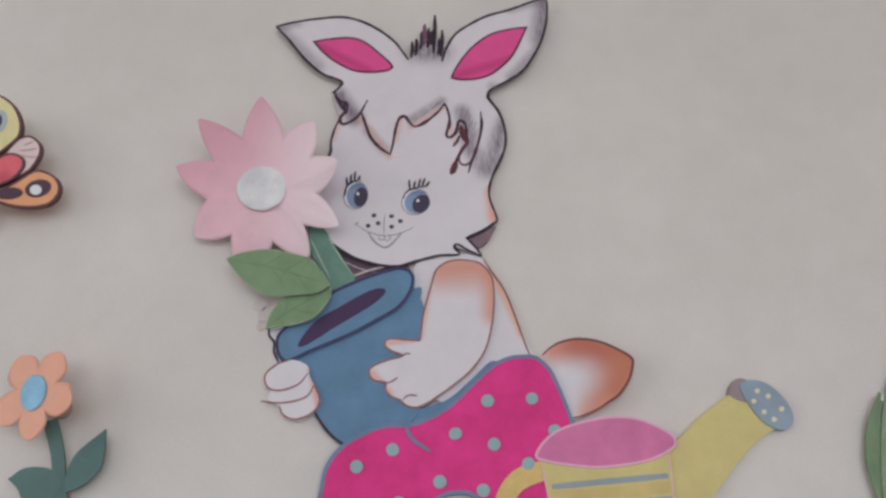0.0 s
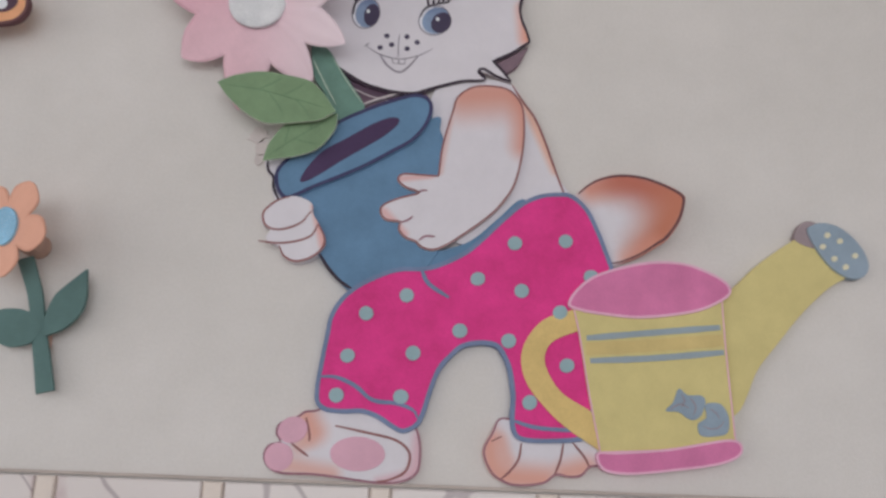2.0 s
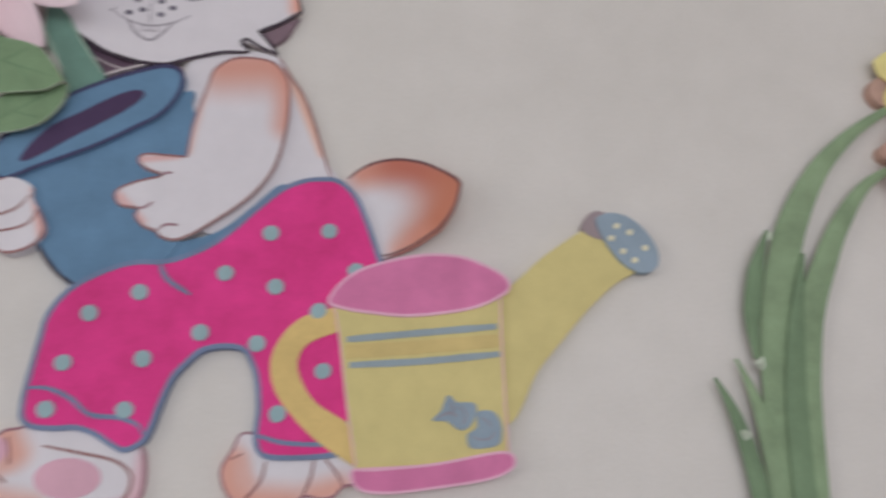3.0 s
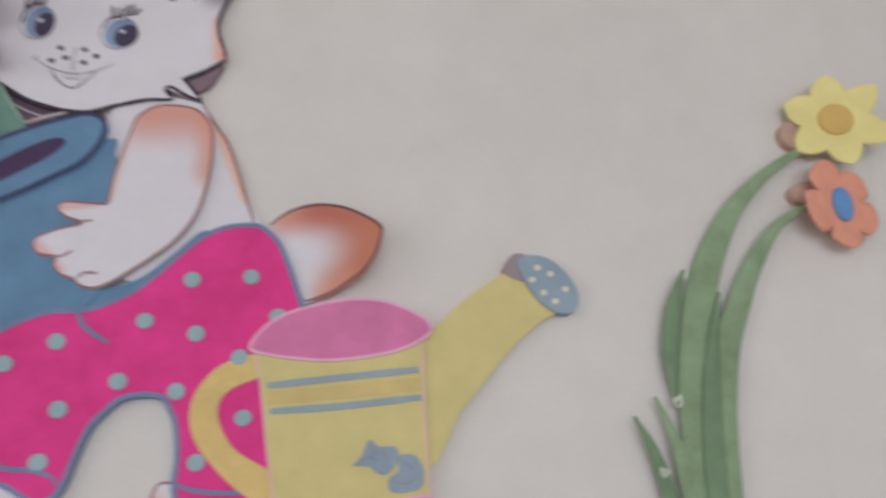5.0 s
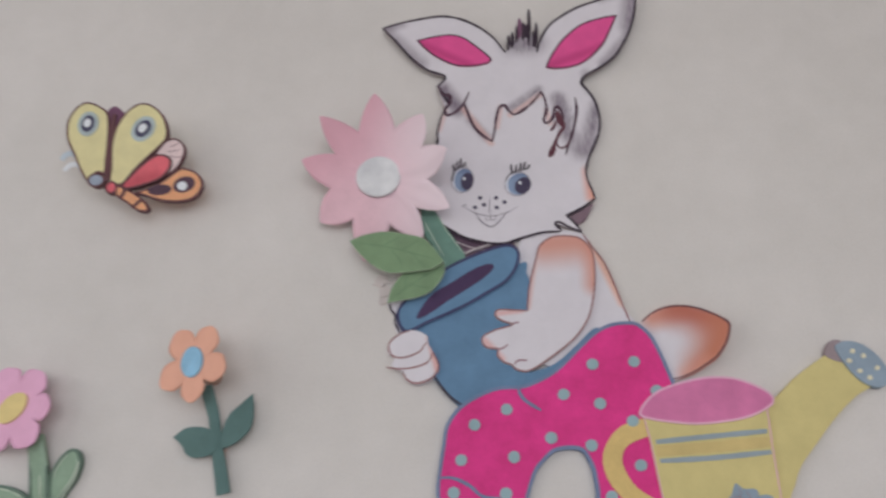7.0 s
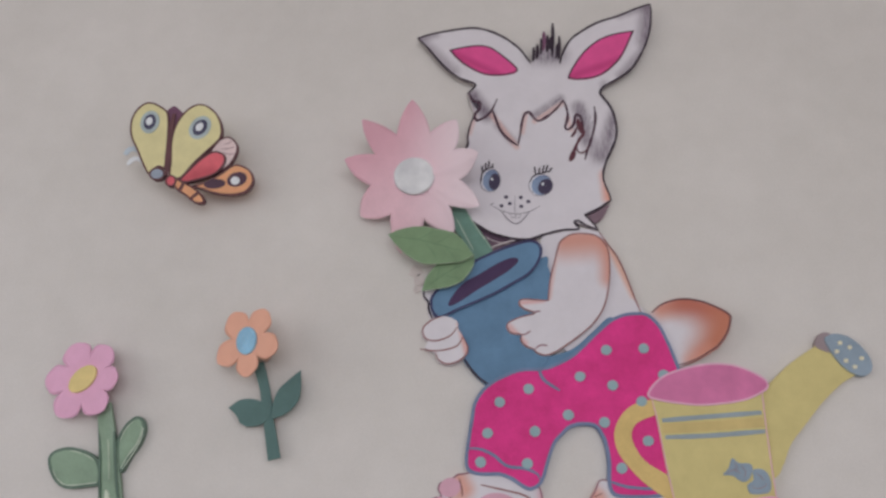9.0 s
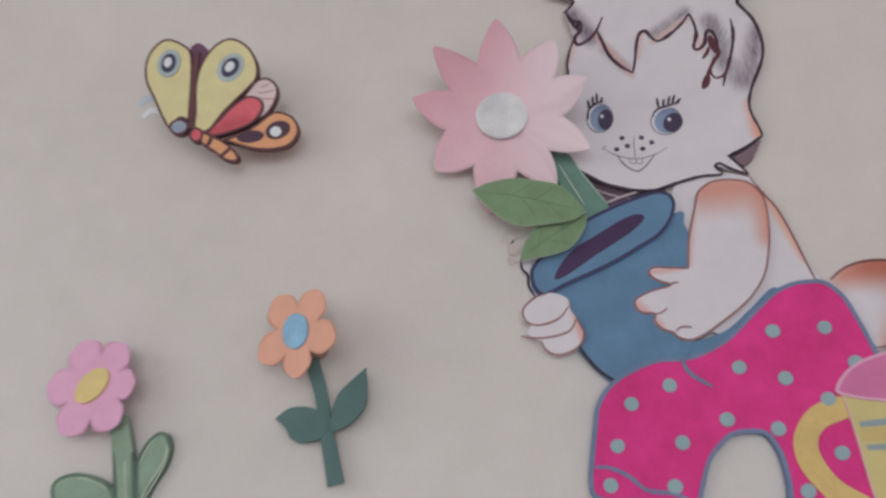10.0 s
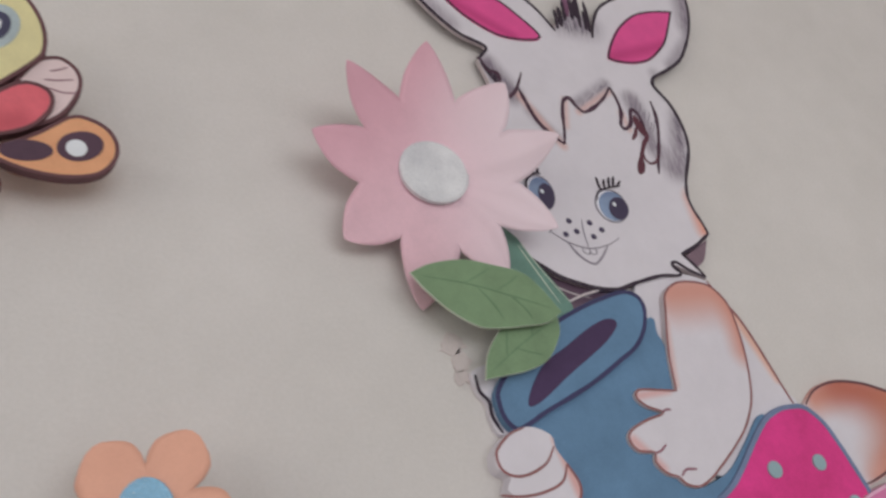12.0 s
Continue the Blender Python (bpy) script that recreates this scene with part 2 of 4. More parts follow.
M_PUPIL, M_GLEAM = foam("pupil_ink", paint(62, 54, 76), 0.45), foam("gleam_white", paint(198, 200, 208), 0.5, 0.02)
M_EYEWHITE = foam("eye_white", paint(196, 196, 204), 0.55, 0.02)
# shading painted into the petals: darker upper left, paler right
M_PETAL = foam("blush_paper_shaded", paint(200, 164, 174), 0.62, 0.05, ((paint(190, 134, 150), -47, 64, -36, 74, 10.0, 0.55, 0.0), (paint(207, 188, 195), -24, 67, -23, 54, 12.0, 0.95, 0.0)), 300)
M_SILVER = foam("silver_glitter_foam", paint(191, 191, 197), 0.55, 0.14, (), 420, 0.0, 0.8)
M_TORN = foam("torn_paper", paint(183, 173, 171), 0.8, 0.10)
M_LEAF = foam("leaf_green_card", paint(107, 130, 100), 0.62, 0.10)
M_VEIN = foam("leaf_vein", paint(92, 118, 90), 0.7)
M_TEAL = foam("teal_green_card", paint(96, 127, 116), 0.6, 0.12)
M_CAN = foam("lemon_foam", paint(184, 171, 119), 0.78, 0.05, ((paint(186, 158, 84), 1.0, 18.0, 2.0, 10.0, 2.2, 0.4, 0.0),))
M_HANDLE = foam("honey_foam", paint(192, 166, 110), 0.78, 0.09)
M_BAND = foam("ochre_paint", paint(184, 164, 112), 0.8, 0.08)
M_STRIPE = foam("grey_blue_stripe", paint(132, 144, 152), 0.75, 0.08)
M_ORCHID = foam("orchid_pink_foam", paint(188, 108, 148), 0.78, 0.09)
M_RIMEDGE = foam("pale_pink_edge", paint(204, 156, 178), 0.75, 0.06)
M_ROSE = foam("steel_blue_foam", paint(128, 142, 156), 0.75, 0.10)
M_ROSESIDE = foam("grey_mauve_foam", paint(138, 124, 128), 0.8, 0.10)
M_CREAM = foam("cream_dot", paint(196, 190, 166), 0.7)
M_WING = foam("pale_lemon_foam", paint(196, 187, 143), 0.7, 0.06)
M_HALO = foam("halo_blue", paint(158, 169, 172), 0.7, 0.12)
M_DARKRING = foam("night_blue", paint(64, 62, 84), 0.6)
M_RED = foam("coral_red_foam", paint(196, 94, 104), 0.7, 0.10, ((paint(150, 60, 70), -3.0, -1.6, 2.0, 0.6, 1.6, 0.5, 0.0),))
M_ORANGE = foam("orange_foam", paint(214, 146, 110), 0.7, 0.08)
M_BLUSH = foam("blush_white_foam", paint(202, 182, 182), 0.7, 0.05)
M_SPINE = foam("umber_paint", paint(92, 62, 66), 0.7)
M_PLUM = foam("plum_foam", paint(104, 70, 92), 0.7)
M_BLUEHEAD = foam("slate_blue_foam", paint(140, 149, 164), 0.7)
M_PEACHFOAM = foam("peach_orange_foam", paint(226, 152, 132), 0.8, 0.05)
M_AQUA = foam("aqua_glitter_foam", paint(122, 164, 194), 0.5, 0.18, (), 380, 0.0, 0.8)
M_PINKFOAM = foam("candy_pink_foam", paint(205, 154, 180), 0.8, 0.06)
M_MUSTARD = foam("mustard_foam", paint(198, 178, 124), 0.8, 0.08)
M_STEMGREEN = foam("sage_green_plastic", paint(122, 143, 123), 0.3, 0.12)
M_STEMTEAL = foam("deep_teal_foam", paint(80, 105, 103), 0.7, 0.10)
M_RIMDARK = foam("dark_sage_rim", paint(80, 100, 88), 0.35, 0.12)
M_DUSK = foam("dusk_plum_paint", paint(76, 54, 68), 0.6)
M_CURL = foam("pale_blue_paper", paint(172, 182, 192), 0.6, 0.05)
# for pale cut edges, and for highlights painted on the glossy green
M_EDGEGLINT = foam("pale_edge_and_glint", paint(178, 186, 170), 0.4)
M_BLADE = foam("blade_green_foam", paint(122, 141, 112), 0.7, 0.14)
M_BLADEDARK = foam("dark_blade_foam", paint(103, 123, 97), 0.7, 0.12)
M_YELLOW = foam("butter_yellow_foam", paint(204, 190, 130), 0.8, 0.06)
M_OCHRE = foam("ochre_foam", paint(186, 154, 92), 0.8, 0.08)
M_CORAL = foam("coral_orange_foam", paint(218, 138, 118), 0.8, 0.08)
M_BLUE = foam("cornflower_foam", paint(92, 130, 176), 0.7, 0.08)
M_PADBROWN = foam("brown_mounting_foam", paint(168, 138, 126), 0.85, 0.10)


# ---- building helpers ----
from mathutils.geometry import tessellate_polygon


def glide(points, step=0.3, closed=False):
    """A smooth line through the points (cm), sampled about every step."""
    p = [Vector(q) for q in points]
    n = len(p)
    if n < 3 and not closed:
        return p
    out = []
    for i in range(n if closed else n - 1):
        b, c = p[i], p[(i + 1) % n]
        a = p[i - 1] if (closed or i) else b * 2 - c
        d = p[(i + 2) % n] if (closed or i + 2 < n) else c * 2 - b
        k = max(2, min(14, int((c - b).length / step)))
        for j in range(k):
            t = j / k
            out.append(0.5 * ((2 * b) + (c - a) * t + (2 * a - 5 * b + 4 * c - d) * t * t + (3 * b - a - 3 * c + d) * t ** 3))
    if not closed:
        out.append(p[-1])
    return out


def outline(*runs):
    """One closed edge: a single smooth loop, or several smooth runs that meet at sharp corners."""
    if len(runs) == 1:
        pts = glide(runs[0], 0.3, True)
    else:
        pts = []
        for run in runs:
            pts += glide(run)[:-1]
    area = sum(a.x * b.y - b.x * a.y for a, b in zip(pts, pts[1:] + pts[:1]))
    return pts if area > 0 else pts[::-1]


def inset(pts, d):
    out, n = [], len(pts)
    for i in range(n):
        t = pts[(i + 1) % n] - pts[i - 1]
        t = t.normalized() if t.length > 1e-6 else Vector((1, 0))
        out.append(pts[i] + Vector((-t.y, t.x)) * d)
    return out


def part(name, bm, material, parent, label="", smooth=False):
    me = bpy.data.meshes.new(name)
    bmesh.ops.recalc_face_normals(bm, faces=bm.faces)
    if smooth:
        for f in bm.faces:
            f.smooth = True
    bm.to_mesh(me)
    bm.free()
    for m in (material if isinstance(material, (list, tuple)) else [material]):
        me.materials.append(m)
    ob = new(name, me)
    ob.parent = parent
    return tagged(ob, label)


def thing(name, at, label, category, group=""):
    ob = new(name)
    ob.empty_display_size = 0.05
    ob.location = at
    return tagged(ob, label, category, group)


def plate(name, pts, back, front, material, parent, label="", bevel=0.06, edge=None, m=None):
    """A sheet cut to an outline in cm, from back to front in mm before the wall, with a softened front edge."""
    bm = bmesh.new()
    rings = ((pts, back), (pts, front - 5 * bevel), (inset(pts, bevel), front))
    rows = [[bm.verts.new((p.x / 100, -d / 1000, p.y / 100)) for p in ring] for ring, d in rings]
    n = len(pts)
    for a, b in zip(rows, rows[1:]):
        for i in range(n):
            f = bm.faces.new((a[i], a[(i + 1) % n], b[(i + 1) % n], b[i]))
            f.material_index = 1 if edge else 0
    for i, j, k in tessellate_polygon([[Vector((p.x, p.y, 0)) for p in pts]]):
        bm.faces.new((rows[-1][i], rows[-1][j], rows[-1][k]))
        bm.faces.new((rows[0][k], rows[0][j], rows[0][i]))
    if m is not None:
        bm.transform(m)
    return part(name, bm, (material, edge) if edge else material, parent, label)


def stroke(name, points, wide, depth, material, parent, label="", taper=0.4, closed=False, thick=0.4, ready=False, wobble=0.12):
    """A marker line or narrow strip along the points (cm), wide in cm, at depth mm before the wall."""
    pts = points if ready else glide(points, 0.25, closed)
    n = len(pts)
    bm = bmesh.new()
    cols = []
    for i, p in enumerate(pts):
        if closed:
            t = pts[(i + 1) % n] - pts[i - 1]
            k = 1.0
        else:
            t = pts[min(n - 1, i + 1)] - pts[max(0, i - 1)]
            u = i / max(1, n - 1)
            k = 1 - taper * (1 - min(1, min(u, 1 - u) * 5))
        t = t.normalized() if t.length > 1e-6 else Vector((1, 0))
        k *= 1 + wobble * noise.noise(Vector((p.x * 0.9, p.y * 0.9, wide)))
        s = Vector((-t.y, t.x)) * wide / 2 * k
        cols.append([bm.verts.new((q.x / 100, -d / 1000, q.y / 100)) for q, d in ((p + s, depth - thick), (p + s * 0.96, depth), (p - s * 0.96, depth), (p - s, depth - thick))])
    for i in range(n if closed else n - 1):
        a, b = cols[i], cols[(i + 1) % n]
        for j in range(3):
            bm.faces.new((a[j], a[j + 1], b[j + 1], b[j]))
    return part(name, bm, material, parent, label)


def settle(ob, sx, sz, dx, dz, back=0.0):
    """Fine placing of a piece on the wall: size, cm sideways and up, mm towards the wall."""
    ob.scale = (sx, 1, sz)
    ob.location = ob.location + Vector((dx / 100, back / 1000, dz / 100))


def oval(x, z, rx, rz, turn=0.0, n=28):
    c, s = math.cos(radians(turn)), math.sin(radians(turn))
    return [Vector((x + rx * math.cos(a) * c - rz * math.sin(a) * s, z + rx * math.cos(a) * s + rz * math.sin(a) * c)) for a in (2 * math.pi * i / n for i in range(n))]


def bend(ob, shift, fine=0.022):
    """Bend a cut-out and the pieces on it: faces are cut fine, then each point moves towards the wall by shift(x, z)."""
    bm = bmesh.new()
    bm.from_mesh(ob.data)
    for _ in range(7):
        bmesh.ops.triangulate(bm, faces=bm.faces)
        far = [e for e in bm.edges if e.calc_length() > fine]
        if not far:
            break
        bmesh.ops.subdivide_edges(bm, edges=far, cuts=1)
    bmesh.ops.triangulate(bm, faces=bm.faces)
    bm.to_mesh(ob.data)
    bm.free()
    for piece in (ob, *ob.children):
        for v in piece.data.vertices:
            v.co.y += shift(v.co.x, v.co.z)


def face_sag(x, z):
    """The head's sheet lies closer to the wall in the middle of the face and lifts at the far ear."""
    ear = max(0.0, min(1.0, (x + 0.04) / 0.12)) * max(0.0, min(1.0, (z - 0.82) / 0.12))
    return 0.0055 * math.exp(-((x + 0.13) ** 2 + (z - 0.68) ** 2) / 0.02) - 0.006 * ear


def tail_curl(x, z):
    """The tail curls away from the wall towards its end."""
    return 0.0035 - 2.1 * max(0.0, x - 0.09) ** 2


def edge_line(name, pts, wide, depth, material, parent, label=""):
    return stroke(name, inset(pts, wide / 2 + 0.02), wide, depth, material, parent, label, closed=True, ready=True)


def wedge_petals(parent, m, tips, valley, inner, pointed, material, thick):
    """The petals of a bloom cut from one sheet: wedges that meet up to the valley and then narrow to a tip.
    tips: (angle in degrees, reach in cm, lift of the tip in mm)."""
    tips = sorted((a % 360, r, lift) for a, r, lift in tips)
    n, k = 18, 8
    for i, (a1, r1, l1) in enumerate(tips):
        (a0, r0, l0), (a2, r2, l2) = tips[i - 1], tips[(i + 1) % len(tips)]
        left, right = ((a1 - a0) % 360) / 2, ((a2 - a1) % 360) / 2
        c, sn = math.cos(radians(a1)), math.sin(radians(a1))
        bm = bmesh.new()
        layers = []
        for back in (0.0, thick):
            rows = []
            for iu in range(n + 1):
                u = 1 - (1 - iu / n) ** 1.35
                r = inner + (r1 - inner) * u
                q = max(0.0, (r - valley) / (r1 - valley))
                swell = (1 - q) ** 0.8 * (1 + 0.32 * q) if pointed else (1 + 0.24 * math.sin(math.pi * min(1, q * 1.15))) * math.sqrt(max(0.0, 1 - q ** 2.3))
                row = []
                for jv in range(k + 1):
                    v = 2 * jv / k - 1
                    half = right if v > 0 else left
                    side = min(r, valley) * math.sin(radians(half)) * swell * v
                    fwd = r * (1 - (1 - math.cos(radians(half))) * v * v * max(0.0, 1 - q * 2.5))
                    near, far = (l2, r2) if v > 0 else (l0, r0)
                    share = 0.5 * (3 * v * v - 2 * abs(v) ** 3) * (1 - q)
                    rise = l1 + (near - l1) * share
                    y = rise * (r / (r1 + (far - r1) * share)) ** 1.8 - 0.09 * r1 * v * v * q * (1 - q) * 4 - back
                    row.append(bm.verts.new(((fwd * c - side * sn) / 100, -y / 1000, (fwd * sn + side * c) / 100)))
                rows.append(row)
            layers.append(rows)
            for iu in range(n):
                for jv in range(k):
                    bm.faces.new((rows[iu][jv], rows[iu][jv + 1], rows[iu + 1][jv + 1], rows[iu + 1][jv]))
        a, b = layers
        for iu in range(n):
            if inner + (r1 - inner) * (1 - (1 - (iu + 1) / n) ** 1.35) > valley:
                for jv in (0, k):
                    bm.faces.new((a[iu][jv], a[iu + 1][jv], b[iu + 1][jv], b[iu][jv]))
        bmesh.ops.remove_doubles(bm, verts=bm.verts, dist=1e-6)
        bm.transform(m)
        part("petal", bm, material, parent, smooth=True)


def blade(name, points, widths, depths, material, parent, label="", ridge=1.5, thick=2.0):
    """A long leaf or stem: a bent strip with a raised middle. Points and widths in cm, depths in mm."""
    bm = bmesh.new()
    pts = glide(points, 0.8)
    n = len(pts)

    def along(values, u):
        x = u * (len(values) - 1)
        i = min(len(values) - 2, int(x))
        return values[i] + (values[i + 1] - values[i]) * (x - i)
    cols = []
    for i, p in enumerate(pts):
        t = (pts[min(n - 1, i + 1)] - pts[max(0, i - 1)]).normalized()
        u = i / (n - 1)
        s, y = Vector((-t.y, t.x)) * along(widths, u) / 2, along(depths, u)
        spec = ((-1, -thick), (-1, 0), (-0.5, ridge * 0.75), (0, ridge), (0.5, ridge * 0.75), (1, 0), (1, -thick))
        cols.append([bm.verts.new(((p + s * v).x / 100, -(y + h) / 1000, (p + s * v).y / 100)) for v, h in spec])
    for a, b in zip(cols, cols[1:]):
        for j in range(6):
            bm.faces.new((a[j], a[j + 1], b[j + 1], b[j]))
    for c in (cols[0], cols[-1]):
        bm.faces.new(c)
    return part(name, bm, material, parent, label)


def box(bm, x0, x1, y0, y1, z0, z1):
    v = [bm.verts.new((x, y, z)) for x in (x0, x1) for y in (y0, y1) for z in (z0, z1)]
    for q in ((0, 1, 3, 2), (4, 6, 7, 5), (0, 4, 5, 1), (2, 3, 7, 6), (0, 2, 6, 4), (1, 5, 7, 3)):
        bm.faces.new([v[i] for i in q])


def slab(name, material, *boxes, label="", parent=None):
    bm = bmesh.new()
    for b in boxes:
        box(bm, *b)
    ob = part(name, bm, material, parent, label)
    if parent is None:
        tagged(ob, kind="structure")
    return ob


# ---- the room ----
slab("wall_north", WALL, (-3.0, 3.0, 0.0, 0.15, 0.0, 3.0), label="beige painted plaster wall with a fine roller texture")
# walls, floor and ceiling out of view are added and bounce the window light
slab("wall_east", PLAIN, (3.0, 3.15, -5.0, 0.15, 0.0, 3.0), label="plain pale painted wall")
slab("wall_west", PLAIN, (-3.15, -3.0, -5.0, -3.65, 0, 3.0), (-3.15, -3.0, -0.95, 0.15, 0, 3.0), (-3.15, -3.0, -3.65, -0.95, 0, 0.75), (-3.15, -3.0, -3.65, -0.95, 2.75, 3.0), label="plain pale painted wall with a window opening")
slab("wall_south", PLAIN, (-3.15, -1.85, -5.15, -5.0, 0, 3.0), (2.45, 3.15, -5.15, -5.0, 0, 3.0), (-1.85, 2.45, -5.15, -5.0, 0, 0.75), (-1.85, 2.45, -5.15, -5.0, 2.75, 3.0), label="plain pale painted wall with a window opening")
slab("floor", FLOOR, (-3.15, 3.15, -5.15, 0.15, -0.1, 0.0), label="plain grey-brown floor")
slab("ceiling", CEILING, (-3.15, 3.15, -5.15, 0.15, 3.0, 3.1), label="white painted ceiling")
slab("window_1", FRAME, (-3.1, -3.05, -3.65, -3.59, 0.75, 2.75), (-3.1, -3.05, -1.01, -0.95, 0.75, 2.75), (-3.1, -3.05, -3.59, -1.01, 0.75, 0.81), (-3.1, -3.05, -3.59, -1.01, 2.69, 2.75), (-3.1, -3.05, -2.33, -2.27, 0.81, 2.69), label="unseen white painted window frame in daylight")
# frame of the added fill window, never in view
slab("window_2", FRAME, (-1.85, -1.79, -5.1, -5.05, 0.75, 2.75), (2.39, 2.45, -5.1, -5.05, 0.75, 2.75), (-1.79, 2.39, -5.1, -5.05, 0.75, 0.81), (-1.79, 2.39, -5.1, -5.05, 2.69, 2.75), (0.27, 0.33, -5.1, -5.05, 0.81, 2.69), label="unseen white painted window frame in daylight")

# ---- bunny cut-out ----
bunny = thing("bunny_cutout", (0, 0, 1.40), "white foam bunny cut-out in pink dotted trousers hugging a blue pot", "wall decoration")

plate("torso", outline([(-10.9, 50.5), (-5.4, 52.4), (-0.7, 51.7), (0.8, 49.3), (2.3, 47.1), (3.6, 44.0), (5.2, 39.3), (6.7, 35.5), (-1.1, 30.8), (-8.3, 30.6), (-10.7, 42.2)]), 0, 7, M_TORSO, bunny)
stroke("outline", [(-0.7, 51.7), (0.8, 49.3), (2.3, 47.1), (3.6, 44.0), (5.2, 39.3), (6.2, 36.6)], 0.3, 7.4, M_BROWN, bunny, "brown marker line")
# the gap's shade below the jaw, laid in as a dark card
plate("neck", outline([(-27.0, 56.0), (-22.0, 54.0), (-13.0, 51.0), (-12.5, 48.0), (-22.0, 44.5), (-25.0, 49.0)]), 0, 4, M_NECK, bunny, "neck card painted dark with the shade under the chin")

tail_edge = outline([(7.0, 36.0), (9.3, 38.3), (11.4, 39.3), (13.9, 39.6), (16.8, 39.0), (19.6, 37.5), (21.1, 36.2), (21.2, 35.1), (20.6, 33.0), (19.2, 30.9), (17.9, 30.0), (15.8, 28.8), (13.4, 27.9), (12.0, 27.7), (10.0, 29.9), (7.6, 33.5)])
tail = plate("tail", tail_edge, 0, 9, M_TAIL, bunny, "white tail airbrushed rust brown at its end")
stroke("outline", [(7.9, 36.9), (9.4, 38.2), (11.4, 39.1), (13.9, 39.4), (16.8, 38.8), (19.5, 37.3), (20.9, 36.1), (21.0, 35.1), (20.4, 33.1), (19.0, 31.1), (17.7, 30.2), (15.7, 29.0), (13.4, 28.1), (12.2, 27.9)], 0.32, 9.4, M_SPINE, tail)
bend(tail, tail_curl)
settle(tail, 0.945, 1.0, 0.5, 0.05)

# feet
sole_edge = outline([(-23.2, 8.8), (-21.7, 9.5), (-19.0, 9.8), (-16.8, 9.1), (-14.7, 8.0), (-12.9, 7.5), (-11.5, 7.4), (-10.8, 5.9), (-10.6, 3.6), (-11.0, 1.9), (-12.6, 0.9), (-15.0, 0.6), (-17.7, 0.8), (-20.5, 1.1), (-23.2, 1.3), (-26.6, 1.3), (-28.2, 1.9), (-28.9, 2.9), (-28.9, 3.9), (-28.3, 4.7), (-27.2, 5.0), (-27.7, 5.7), (-27.7, 6.6), (-27.1, 7.3), (-25.5, 7.9), (-24.5, 8.6)])
sole = plate("foot", sole_edge, 0, 9, M_SOLE, bunny, "upturned white foot with dusty pink pads")
edge_line("outline", sole_edge, 0.26, 9.4, M_MAUVE, sole)
plate("pad", oval(-18.0, 3.9, 3.2, 1.95), 9, 9.9, M_PAD, sole)
plate("pad", oval(-25.75, 6.35, 1.75, 1.5, 20), 9, 9.9, M_PAD, sole)
plate("pad", oval(-27.1, 3.25, 1.65, 1.6), 9, 9.9, M_PAD, sole)
stroke("outline", [(-20.8, 7.0), (-17.4, 6.4), (-13.9, 5.7), (-12.3, 4.7), (-11.9, 3.5), (-12.5, 2.0), (-14.3, 1.1), (-15.6, 0.9)], 0.3, 9.5, M_BROWN, sole)
stroke("outline", [(-24.3, 7.8), (-23.8, 6.1), (-23.7, 5.1)], 0.26, 9.5, M_BROWN, sole)
stroke("outline", [(-25.9, 4.9), (-24.9, 4.2), (-23.7, 3.4)], 0.26, 9.5, M_BROWN, sole)
toes_edge = outline([(-1.6, 8.6), (-2.5, 6.9), (-3.4, 5.2), (-3.3, 3.8), (-2.4, 2.2), (-1.2, 1.4), (0.0, 1.0), (1.8, 1.0), (3.8, 1.4), (5.1, 2.3), (6.6, 2.1), (8.0, 2.3), (9.0, 3.3), (10.2, 3.8), (10.5, 6.8), (7.0, 8.6), (0.7, 8.6)])
toes = plate("foot", toes_edge, 0, 9, M_TOES, bunny, "white foot with peach airbrushed toes")
edge_line("outline", toes_edge, 0.24, 9.4, M_MAUVE, toes)
for line in ([(1.0, 5.8), (0.7, 4.0), (-0.3, 2.6), (-1.3, 1.7)], [(5.9, 6.1), (5.6, 4.2), (4.9, 2.4)], [(7.0, 6.1), (8.3, 4.6), (8.9, 3.5)], [(-2.5, 5.9), (-1.3, 6.5)]):
    stroke("outline", line, 0.26, 9.5, M_BROWN, toes)

# flowerpot
pot = plate("flowerpot", outline([(-11.0, 46.5), (-9.9, 44.8), (-9.3, 43.0), (-8.1, 37.9), (-8.4, 31.3), (-11.4, 25.7), (-14.4, 22.5), (-19.5, 23.0), (-21.5, 24.2), (-23.1, 25.8), (-24.5, 27.7), (-25.4, 30.0), (-26.9, 33.2), (-28.2, 34.8), (-21.7, 38.8)]), 0, 11.2, M_POT, bunny, "denim blue flowerpot with a navy rim line")
rim_edge = outline([(-30.6, 37.0), (-30.4, 38.7), (-28.4, 41.1), (-25.3, 43.7), (-22.9, 45.6), (-19.7, 47.3), (-16.4, 48.7), (-13.5, 49.6), (-11.8, 49.3), (-11.0, 48.2), (-11.1, 46.6), (-11.9, 44.7), (-13.4, 42.9), (-15.8, 41.3), (-19.0, 39.3), (-22.1, 37.7), (-25.3, 36.2), (-27.7, 34.9), (-29.0, 34.5), (-30.1, 35.4)])
plate("rim", rim_edge, 0, 16, M_POT, pot)
edge_line("rim_line", rim_edge, 0.46, 16.4, M_NAVY, pot)
plate("opening", outline([(-27.4, 37.1), (-26.5, 39.0), (-24.7, 41.2), (-21.9, 43.0), (-18.7, 45.1), (-16.5, 46.1), (-15.3, 46.0), (-15.4, 45.2), (-17.0, 43.6), (-19.4, 41.9), (-22.5, 39.8), (-25.2, 37.8), (-26.8, 36.9)]), 14, 16.8, M_HOLLOW, pot, "dark aubergine opening")
stroke("pot_line", [(-24.3, 27.8), (-23.0, 25.9), (-21.4, 24.3), (-19.4, 23.1)], 0.42, 11.6, M_INK, pot)
